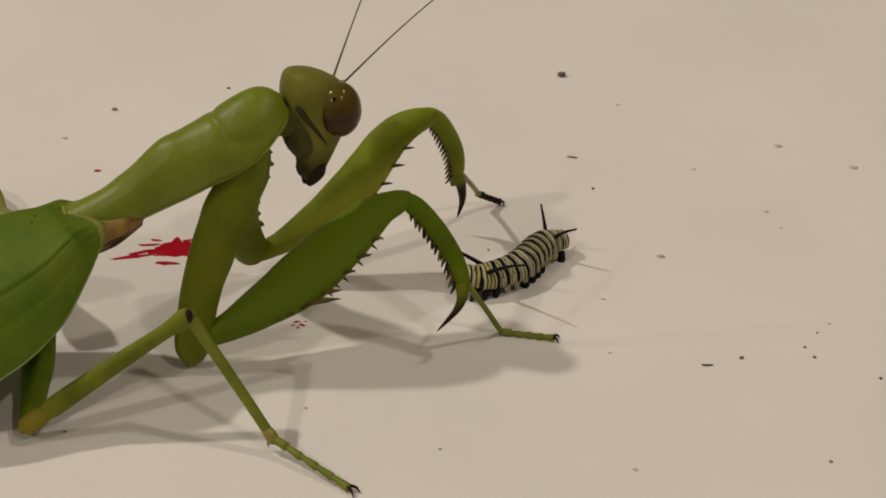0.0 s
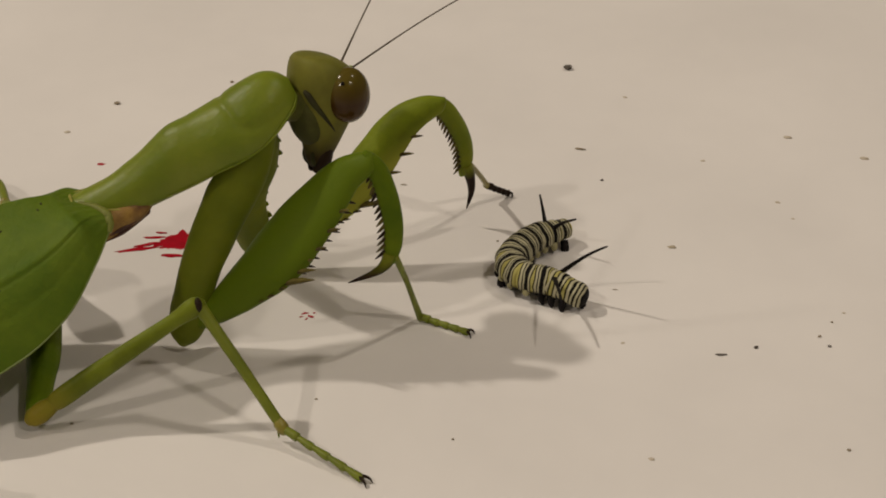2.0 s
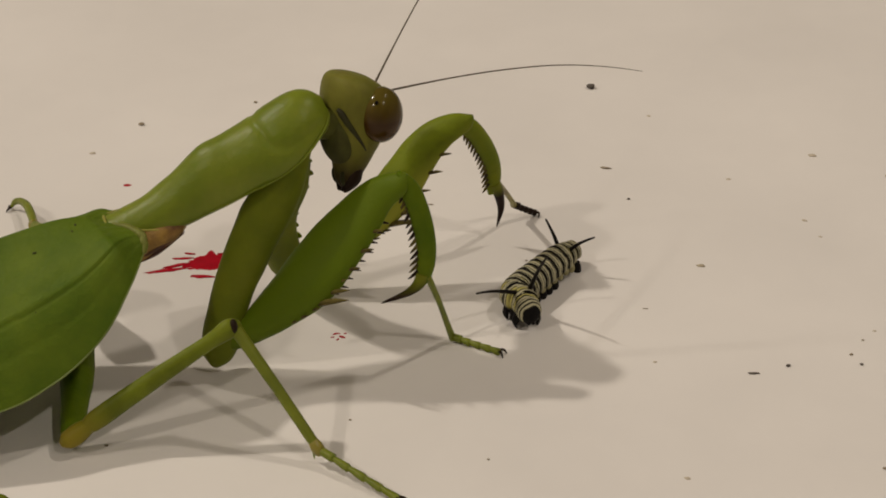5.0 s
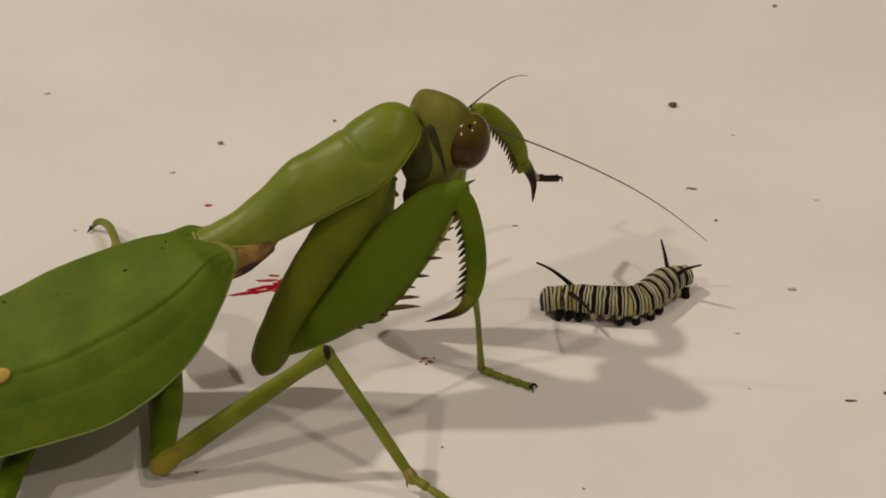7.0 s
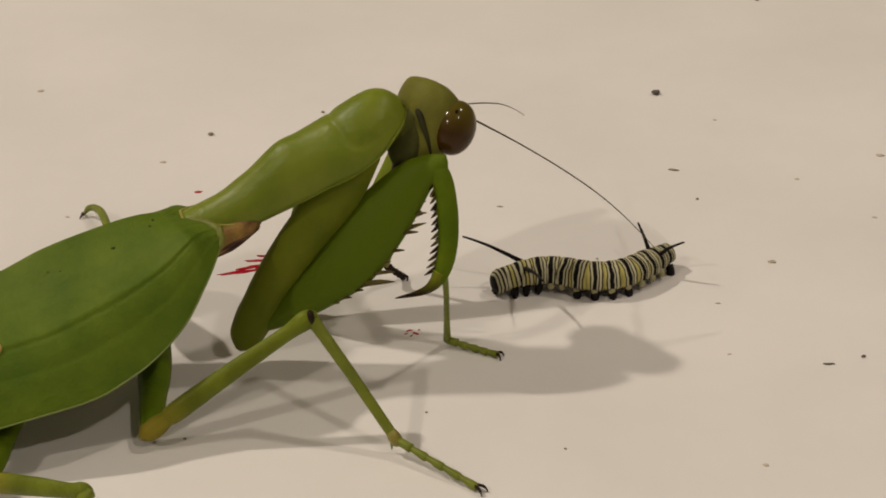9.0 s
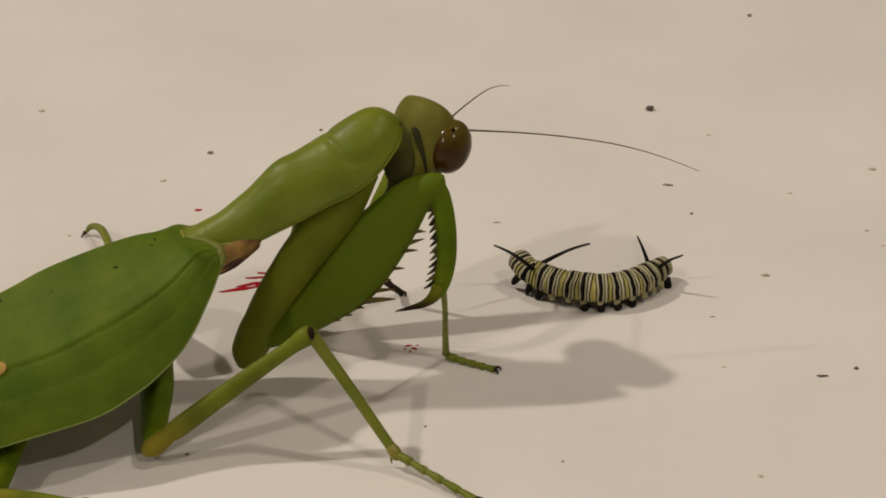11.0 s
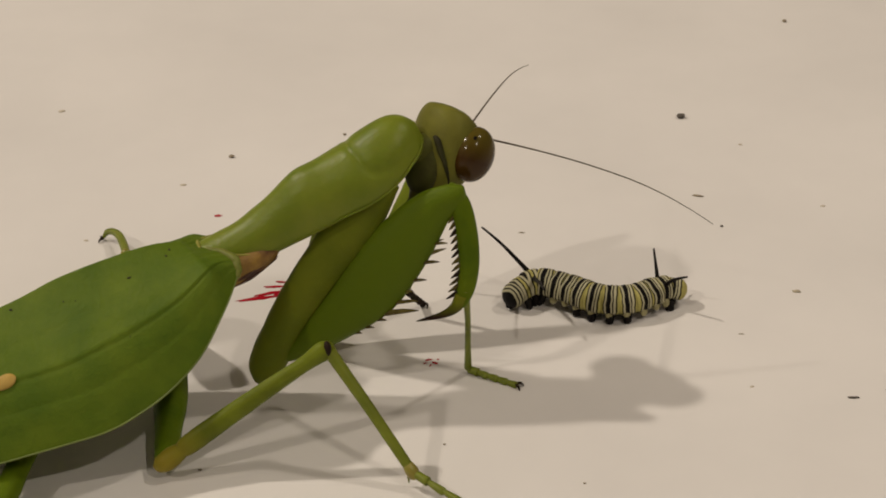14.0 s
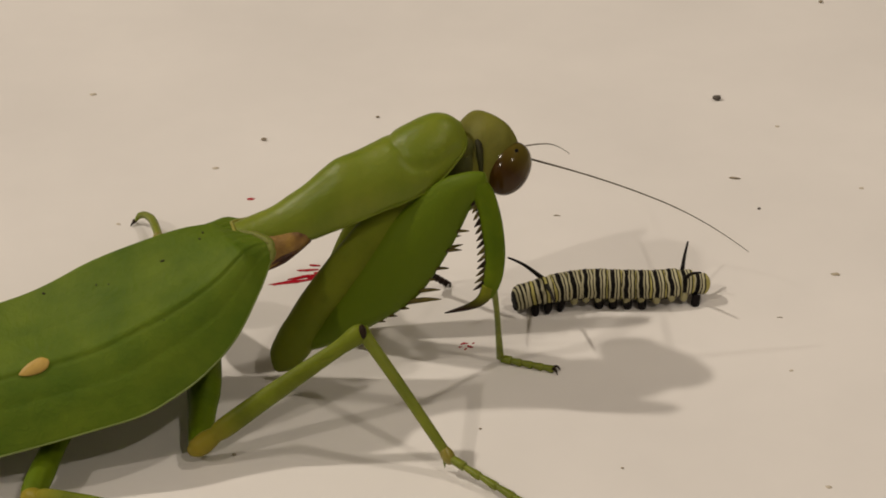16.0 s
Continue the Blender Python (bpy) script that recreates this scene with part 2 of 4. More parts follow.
def loft(sections, steps=20, around=16, axis="x", bm=None, rough=0.0, keel=0.0):
    """A closed skin through sections (along, y, z, half width y, half height z)."""
    bm = bm or bmesh.new()
    rings = []
    for s in range(steps + 1):
        a, y, z, w, h = glide(sections, s / steps)
        w, h = max(w, 0.004), max(h, 0.004)
        ring = []
        for k in range(around):
            q = 2 * math.pi * k / around
            c, d = math.cos(q), math.sin(q)
            r = 1 + rough * noise.noise((a * 5, c * 2, d * 2)) + keel * max(0, d) ** 6
            v = (a, y + w * c * r, z + h * d * r)
            ring.append(bm.verts.new(v if axis == "x" else (v[1], v[2], v[0])))
        rings.append(ring)
    for r0, r1 in zip(rings, rings[1:]):
        for k in range(around):
            bm.faces.new((r0[k], r0[(k + 1) % around], r1[(k + 1) % around], r1[k]))
    bm.faces.new(rings[0][::-1])
    bm.faces.new(rings[-1])
    return bm


def blade(sections, steps=48, around=28, sharp=1.25, rough=0.0, bm=None):
    """A closed skin through sections (along, rise over the axis, drop under it, half width); its back and its keel are narrow edges."""
    bm = bm or bmesh.new()
    rings = []
    for s in range(steps + 1):
        a, up, down, w = glide(sections, s / steps)
        ring = []
        for k in range(around):
            c, d = math.cos(2 * math.pi * k / around), math.sin(2 * math.pi * k / around)
            r = 1 + rough * noise.noise((a * 4, c * 2, d * 2))
            mid, half = (up - down) / 2, max((up + down) / 2, 0.004)
            ring.append(bm.verts.new((a, max(w, 0.004) * r * math.copysign(abs(c) ** sharp, c), mid + half * d * r)))
        rings.append(ring)
    for r0, r1 in zip(rings, rings[1:]):
        for k in range(around):
            bm.faces.new((r0[k], r0[(k + 1) % around], r1[(k + 1) % around], r1[k]))
    bm.faces.new(rings[0][::-1])
    bm.faces.new(rings[-1])
    return bm


def rod(points, radii, steps=16, around=8, bm=None):
    """A tapering round tube along a curve of points."""
    bm = bm or bmesh.new()
    rings, last = [], Vector((0.0123, 0.71, 0.7))
    for s in range(steps + 1):
        u = s / steps
        p = Vector(glide(points, u))
        t = Vector(glide(points, min(u + 0.02, 1))) - Vector(glide(points, max(u - 0.02, 0)))
        t.normalize()
        a = (last - t * last.dot(t)).normalized()
        last = a
        b = t.cross(a)
        r = max(float(np.interp(u, np.linspace(0, 1, len(radii)), radii)), 0.002)
        rings.append([bm.verts.new(p + (a * math.cos(q) + b * math.sin(q)) * r) for q in [2 * math.pi * k / around for k in range(around)]])
    for r0, r1 in zip(rings, rings[1:]):
        for k in range(around):
            bm.faces.new((r0[k], r0[(k + 1) % around], r1[(k + 1) % around], r1[k]))
    bm.faces.new(rings[0][::-1])
    bm.faces.new(rings[-1])
    return bm


def ball(centre, radii, turn=None, n=20):
    bm = bmesh.new()
    bmesh.ops.create_uvsphere(bm, u_segments=n, v_segments=n * 3 // 4, radius=1.0)
    m = Matrix.Translation(centre) @ (turn or Matrix()) @ Matrix.Diagonal((*radii, 1))
    bmesh.ops.transform(bm, matrix=m, verts=bm.verts)
    return bm


def aim(a, b, top):
    """A pose at a (centimetres) whose x axis runs to b and whose z axis leans to top."""
    a, x, top = Vector(a), Vector(b) - Vector(a), Vector(top)
    x.normalize()
    z = top - x * top.dot(x)
    z.normalize()
    y = z.cross(x)
    m = Matrix((x, y, z)).transposed().to_4x4()
    m.translation = a * 0.01
    return m


def thing(name, place, label, category, group="", kind=""):
    ob = new(name)
    ob.location = cm(*place)
    ob.empty_display_size = 0.005
    return tagged(ob, label, category, group, kind)


# ---- setting ----
def slab(name, lo, hi, surface, label, bevel=0.0):
    bm = bmesh.new()
    bmesh.ops.create_cube(bm, size=1.0)
    for v in bm.verts:
        v.co = Vector([(lo[i] if v.co[i] < 0 else hi[i]) for i in range(3)])
    if bevel:
        bmesh.ops.bevel(bm, geom=bm.edges[:], offset=bevel, segments=2, affect="EDGES")
    return tagged(part(name, bm, surface, None, "", False), label, kind="structure")


slab("countertop", (-75, -45, -3), (75, 55, 0), WHITE, "worn off-white laminate countertop with faint stains", 0.3)
slab("floor", (-220, -220, -100), (220, 220, -92), PLASTER, "pale plain room floor")
slab("ceiling", (-220, -220, 158), (220, 220, 166), PLASTER, "pale plain ceiling over the counter")
for label, lo, hi in (("wall_north", (-220, 220, -92), (220, 228, 158)), ("wall_south", (-220, -228, -92), (220, -220, 158)),
                      ("wall_west", (-228, -220, -92), (-220, 220, 158)), ("wall_east", (220, -220, -92), (228, 220, 158))):
    slab(label, lo, hi, PLASTER, "pale plain room wall")
slab("cabinet_base", (-70, -40, -92), (70, 50, -3.2), PLASTER, "pale plain base under the countertop")

# ---- mantis ----
YAW = radians(17)
HEAD_ON, ASIDE = Vector((math.cos(YAW), math.sin(YAW), 0)), Vector((-math.sin(YAW), math.cos(YAW), 0))
GAZE = Vector((math.cos(radians(35)), math.sin(radians(35)), 0))
ROOT = Vector((-4.85, -0.15, 0))
mantis = thing("mantis", ROOT, "green praying mantis standing on the white countertop", "mantis")


def body(u, d, z):
    """A place on the mantis from its length, side and height, relative to its root."""
    return HEAD_ON * u + ASIDE * d + Vector((0, 0, z))


def world_to_body(p):
    return Vector(p) - ROOT


PRONOTUM_BASE = (-4.335, -0.311, 2.142)
RIM = [(0.63, -0.86, 2.06), (0.39, -1.21, 1.82), (-0.0, -1.47, 1.37), (-0.63, -1.65, 0.97), (-1.5, -1.78, 0.77), (-3.81, -1.52, 0.47), (-6.09, -0.28, 0.83)]
RIDGE = [(0.2, -0.31, 2.25), (-0.01, -0.31, 2.33), (-0.48, -0.31, 2.3), (-1.31, -0.31, 2.08), (-2.2, -0.3, 1.74), (-3.97, -0.3, 1.42), (-6.24, -0.29, 0.93)]


def wing_place(s, v, side, lift=0.0):
    m, e = Vector(glide(RIDGE, s)), Vector(glide(RIM, s))
    # the upper field lies flat, the costal field is folded down along a long vein
    fold = 0.60 - 0.08 * s
    tent = min(v / fold, (1 - v) / (1 - fold))
    swell = (0.30 if side > 0 else 0.20) * (0.5 * math.sin(math.pi * v ** 1.3) + 0.52 * tent) * min(1, s * 5 + 0.3)
    crease = (-0.020 * math.exp(-((v - fold - 0.02) / 0.016) ** 2) - 0.006 * math.exp(-((v - fold - 0.2) / 0.016) ** 2) - 0.004 * math.exp(-((v - 0.3) / 0.014) ** 2)) * min(1, s * 6) + 0.012 * math.sin(v * 46 + s * 3) * v * (1 - v)
    p = m + (e - m) * v + Vector((0, -0.62, 0.78)) * (swell + crease + lift)
    # the rounded shoulder, with a knobbly edge
    p.x += max(0.0, 1 - s / 0.10) ** 2 * (0.20 * math.sin(math.pi * v) + 0.02 * noise.noise(Vector((v * 14, 2, 5))))
    p.z += 0.035 * noise.noise(Vector((s * 45, 1.3, 8))) * max(0.0, 1 - s / 0.28) * (1 - v) ** 3
    p.y -= 0.015
    p.z -= 0.0 if side > 0 else 0.02
    p += Vector((0, -0.6, 0.8)) * 0.012 * noise.noise(Vector((p.x * 1.6, p.y * 3.5, 1.7)))
    return body(p.x, m.y + 0.015 - (p.y - m.y) * 0.5 if side < 0 else p.y, p.z)


def wing(side):
    bm = bmesh.new()
    nu, nv = 64, 76
    top = [[bm.verts.new(wing_place(i / nu, j / nv, side)) for j in range(nv + 1)] for i in range(nu + 1)]
    low = [[bm.verts.new(wing_place(i / nu, j / nv, side, -0.03)) for j in range(nv + 1)] for i in range(nu + 1)]
    for i in range(nu):
        for j in range(nv):
            bm.faces.new((top[i][j], top[i + 1][j], top[i + 1][j + 1], top[i][j + 1]))
            bm.faces.new((low[i][j], low[i][j + 1], low[i + 1][j + 1], low[i + 1][j]))
    for line in ([(i, 0) for i in range(nu + 1)], [(i, nv) for i in range(nu + 1)], [(0, j) for j in range(nv + 1)], [(nu, j) for j in range(nv + 1)]):
        for a, b in zip(line, line[1:]):
            bm.faces.new((top[a[0]][a[1]], top[b[0]][b[1]], low[b[0]][b[1]], low[a[0]][a[1]]))
    ob = part("wing", bm, GREEN_WING, mantis, "folded leaf-green forewing with a lengthwise crease")
    rim = [wing_place(k / 30, 1.0, side) for k in range(31)]
    part("rim", rod(rim, [0.010, 0.013, 0.010], 60, 6), VEIN, ob, "pale green costal rim")
    part("shoulder", rod([wing_place(0.004, 0.15 + k * 0.085, side, -0.01) for k in range(11)], [0.02, 0.05, 0.055, 0.05, 0.03], 40, 8), SHOULDER, ob, "pale swollen front edge of the wing")
    return ob


near_wing, far_wing = wing(1), wing(-1)
for s, v, r in ((0.217, 0.105, 0.02), (0.248, 0.166, 0.018), (0.382, 0.214, 0.024), (0.532, 0.166, 0.014), (0.508, 0.202, 0.012), (0.635, 0.05, 0.022), (0.453, 0.60, 0.010)):
    part("wing_fleck", ball(wing_place(s, v, 1, 0.0), (r * 1.25, r * 0.7, r * 0.5), Matrix.Rotation(s * 9, 4, "Z"), 8), SHADY, near_wing, "tiny dark fleck")
part("wing_spot", loft([(-0.17, 0, 0, 0.01, 0.01), (-0.08, 0, 0, 0.06, 0.02), (0.05, 0, 0, 0.085, 0.02), (0.14, 0, 0, 0.07, 0.02), (0.19, 0, 0, 0.02, 0.01)]), TAN, near_wing, "tan leaf-shaped wing mark").matrix_basis = \
    aim(wing_place(0.702, 0.55, 1, 0.01), wing_place(0.662, 0.515, 1, 0.01), wing_place(0.702, 0.55, 1, 1) - wing_place(0.702, 0.55, 1, 0))

def settle(bm):
    """Turn a trunk piece along the body and set it on the trunk's axis."""
    bmesh.ops.rotate(bm, matrix=Matrix.Rotation(YAW, 3, "Z"), verts=bm.verts)
    bmesh.ops.translate(bm, vec=(0.051, -0.303, 0.167), verts=bm.verts)


bm = loft([(0.62, 0, 1.80, 0.22, 0.22), (0.45, 0, 1.70, 0.36, 0.30), (0.1, 0, 1.52, 0.38, 0.38), (-0.5, 0, 1.30, 0.34, 0.38), (-1.4, 0, 1.05, 0.32, 0.34), (-2.0, 0, 0.95, 0.22, 0.24)], 24, 20)
settle(bm)
thorax = part("thorax", bm, GREEN_LEG, mantis)
bm = loft([(-0.8, 0, 1.05, 0.3, 0.3), (-1.6, 0, 0.85, 0.36, 0.32), (-3.0, 0, 0.62, 0.36, 0.26), (-4.6, 0, 0.5, 0.3, 0.2), (-5.8, 0, 0.65, 0.2, 0.15)], 30, 20, rough=0.03)
settle(bm)
part("abdomen", bm, GREEN_BODY, mantis)
bm = loft([(1.35, 0, 2.08, 0.10, 0.08), (1.15, 0, 1.98, 0.30, 0.20), (0.8, 0, 1.83, 0.39, 0.27), (0.45, 0, 1.76, 0.42, 0.30)], 30, 36, rough=0.05)
settle(bm)
part("neck_membrane", bm, RUST, mantis, "rust-brown membrane behind the pronotum")
for u, d, z, r in ((0.30, -0.02, 2.03, 0.085), (0.06, -0.04, 2.09, 0.09)):
    part("wing_hinge", ball(body(u + -0.04, d - 0.30, z + 0.17), (r * 1.2, r, r * 0.55), Matrix.Rotation(YAW, 4, "Z"), 14), GREEN_WING, mantis, "small knob at the wing base")
for d0, z0, d1, z1 in ((-0.35, 1.68, -0.24, 1.90), (-0.32, 1.60, -0.18, 1.84)):
    part("membrane_fold", rod([body(0.51, d0 - 0.30, z0 + 0.17), body(0.81, d0 - 0.02 - 0.30, (z0 + z1) / 2 + 0.17), body(1.16, d1 - 0.30, z1 + 0.17)], [0.02, 0.032, 0.012], 14, 8), OXIDE, mantis, "dark red-brown fold of the membrane")

# The pronotum lies along its own x axis, from its hind edge to the neck.
# Rows: along, half width, height of the side margins, height of the crest.
SHIELD = [(-0.12, 0.30, -0.17, 0.15), (0.22, 0.31, -0.19, 0.15), (0.56, 0.32, -0.21, 0.19), (0.90, 0.345, -0.21, 0.29), (1.24, 0.395, -0.20, 0.405), (1.55, 0.44, -0.175, 0.405),
          (1.86, 0.48, -0.165, 0.42), (2.14, 0.475, -0.13, 0.465), (2.36, 0.43, -0.07, 0.49), (2.54, 0.36, 0.0, 0.475), (2.68, 0.27, 0.05, 0.40), (2.78, 0.13, 0.10, 0.27)]
FURROW = [(1.93, 0.42), (1.98, 0.22), (2.0, 0.06), (2.12, -0.045), (2.36, -0.07), (2.62, -0.02)]


def swept(p):
    """The hind edge of the shield: its crest reaches back, its sides are cut away."""
    if p.x < 0.7:
        p.x += 0.66 * min(1.0, max(0.0, (0.13 - p.z) / 0.34)) * (0.7 - p.x) / 0.82
    return p


FURROW_LINE = np.array([glide(FURROW, k / 40) for k in range(41)])


def to_furrow(x, e):
    return float(np.hypot(FURROW_LINE[:, 0] - x, FURROW_LINE[:, 1] - e).min())


def shield():
    bm = bmesh.new()
    steps, over, under = 120, 36, 14
    rings_made = []
    for i in range(steps + 1):
        a, w, low, crest = glide(SHIELD, i / steps)
        ring = []
        for k in range(over + 1):
            q = math.pi * k / over
            c, d = math.cos(q), math.sin(q)
            p = Vector((a, w * math.copysign(abs(c) ** 1.06, c), low + (crest - low) * d))
            away = to_furrow(a, 0.9 * p.z - 0.43 * abs(p.y)) if a > 1.5 else 1.0
            inside = 0.9 * p.z - 0.43 * abs(p.y) > -0.02 and a > 2.02
            p.y *= 1 - 0.05 * math.exp(-(away / 0.05) ** 2) + (0.01 * math.exp(-((away - 0.17) / 0.12) ** 2) if inside else 0.0)
            p.z -= 0.014 * math.exp(-(away / 0.045) ** 2)
            p += Vector((0, 1, 0.5)) * 0.012 * noise.noise(p * 3.3)
            # fine knobs along the front half of the margin
            if k in (0, over) and a > 1.7:
                p.y *= 1 + 0.03 * noise.noise(Vector((a * 16, 0, 3)))
            ring.append(bm.verts.new(swept(p)))
        for k in range(1, under):
            q = math.pi * k / under
            ring.append(bm.verts.new(swept(Vector((a, -0.90 * w * math.cos(q), low - 0.012 - 0.13 * math.sin(q))))))
        rings_made.append(ring)
    n = len(rings_made[0])
    for r0, r1 in zip(rings_made, rings_made[1:]):
        for k in range(n):
            bm.faces.new((r0[k], r0[(k + 1) % n], r1[(k + 1) % n], r1[k]))
    bm.faces.new(rings_made[0][::-1])
    bm.faces.new(rings_made[-1])
    return bm


pronotum = part("pronotum", shield(), GREEN_BODY, mantis, "smooth yellow-green pronotum with a curved furrow")
for side in (-1, 1):
    part("margin", rod([(r[0], (r[1] + 0.004) * side, r[2]) for r in SHIELD[3:]], [0.004, 0.007, 0.010, 0.012, 0.008], 50, 6), GREEN_BODY, pronotum, "pale side margin")
part("hind_rim", rod([swept(Vector((-0.12, 0.305 * math.sin(q), -0.17 + 0.325 * math.cos(q)))) for q in [k * 0.2 for k in range(-8, 9)]], [0.012, 0.022, 0.012], 40, 8), PALE_EDGE, pronotum, "pale hind edge")

# The head looks along its x axis; z runs to its crown.
def grown(bm):
    bmesh.ops.scale(bm, vec=(1.12, 1.12, 1.12), verts=bm.verts)
    return bm


def big(sections, steps, around):
    return grown(loft(sections, steps, around, axis="z"))


head = part("head", big([(0.47, 0.20, 0, 0.05, 0.10), (0.43, 0.23, 0, 0.20, 0.27), (0.29, 0.32, 0, 0.33, 0.39), (0.06, 0.36, 0, 0.36, 0.41), (-0.18, 0.37, 0, 0.32, 0.34),
                          (-0.40, 0.37, 0, 0.24, 0.24), (-0.58, 0.35, 0, 0.18, 0.17), (-0.70, 0.33, 0, 0.13, 0.12), (-0.78, 0.31, 0, 0.05, 0.06)], 40, 32), HEAD, mantis, "olive-green triangular head")
for side in (-1, 1):
    eye = part("eye", ball((0, 0, 0), (0.272, 0.245, 0.335), None, 32), EYE, head, "glossy olive and red-brown compound eye")
    eye.matrix_basis = Matrix.Translation(cm(0.515, 0.385 * side, 0.08)) @ Euler((0, radians(-6), radians(-12 * side))).to_matrix().to_4x4()
    part("pseudopupil", ball((-0.186, 0.101 * side, 0.200), (0.022, 0.022, 0.026), None, 10), PUPIL, eye, "small black pseudopupil")
    # a real cheek furrow; its broad upper end paints the shade behind the cheek
    part("cheek_stripe", rod([(0.02, 0.190 * side, 0.122), (0.05, 0.235 * side, 0.081), (0.11, 0.285 * side, -0.017), (0.22, 0.332 * side, -0.161), (0.35, 0.318 * side, -0.305), (0.44, 0.272 * side, -0.413)],
                             [0.02, 0.042, 0.042, 0.026, 0.016, 0.006], 30, 12), SHADY, head, "dark cheek furrow, widened at the back as painted shade")
    part("mandible", grown(rod([(0.37, 0.07 * side, -0.50), (0.35, 0.085 * side, -0.68), (0.28, 0.03 * side, -0.83)], [0.10, 0.095, 0.03], 12, 12)), DARK, head, "dark brown mandible")
    part("palp", grown(rod([(0.28, 0.07 * side, -0.50), (0.22, 0.08 * side, -0.62), (0.24, 0.07 * side, -0.72), (0.29, 0.05 * side, -0.77)], [0.035, 0.03, 0.025, 0.01], 14, 8)), SHADY, head)
    part("antenna_socket", grown(ball((0.64, 0.10 * side, 0.29), (0.035, 0.03, 0.03), None, 10)), GREEN_BODY, head)
part("labrum", grown(ball((0.40, 0, -0.58), (0.10, 0.12, 0.14), None, 14)), RUST, head, "rust-brown upper lip")
# dull tissue under the head; its dark colour also paints the shade there
part("gula", grown(ball((0.15, 0, -0.22), (0.16, 0.24, 0.33), Matrix.Rotation(-0.3, 4, "Y"), 18)), SHADED_GULA, head, "olive underside of the head, darkened for the shade behind it")
neck = part("neck", loft([(-0.32, 0, -0.06, 0.14, 0.13), (-0.05, 0, -0.09, 0.17, 0.18), (0.12, 0, -0.11, 0.19, 0.22), (0.30, 0, -0.14, 0.17, 0.22), (0.42, 0, -0.16, 0.10, 0.14)], 20, 24, rough=0.06), NECK, mantis, "olive neck with shade painted on its lower side")


def antenna(length, bow):
    n = 40
    pts = [(length * k / n, 0, bow * math.sin(math.pi * k / n) - 0.11 * (max(0, k / n - 0.6) / 0.4) ** 2) for k in range(n + 1)]
    return part("antenna", rod(pts, [0.015, 0.010, 0.009, 0.007, 0.004], 60, 6), ANTENNA, mantis, "thin brown thread-like antenna")


far_antenna, near_antenna = antenna(3.15, 0.05), antenna(3.15, 0.10)


def spine(base, tip, width, surface, owner):
    b, t = Vector(base), Vector(tip)
    mid = (b + t) / 2 + Vector((0.04, 0, 0)) * (t - b).length
    part("spine", rod([b - (t - b) * 0.15, mid, t], [width, width * 0.75, 0.004], 6, 6), surface, owner)


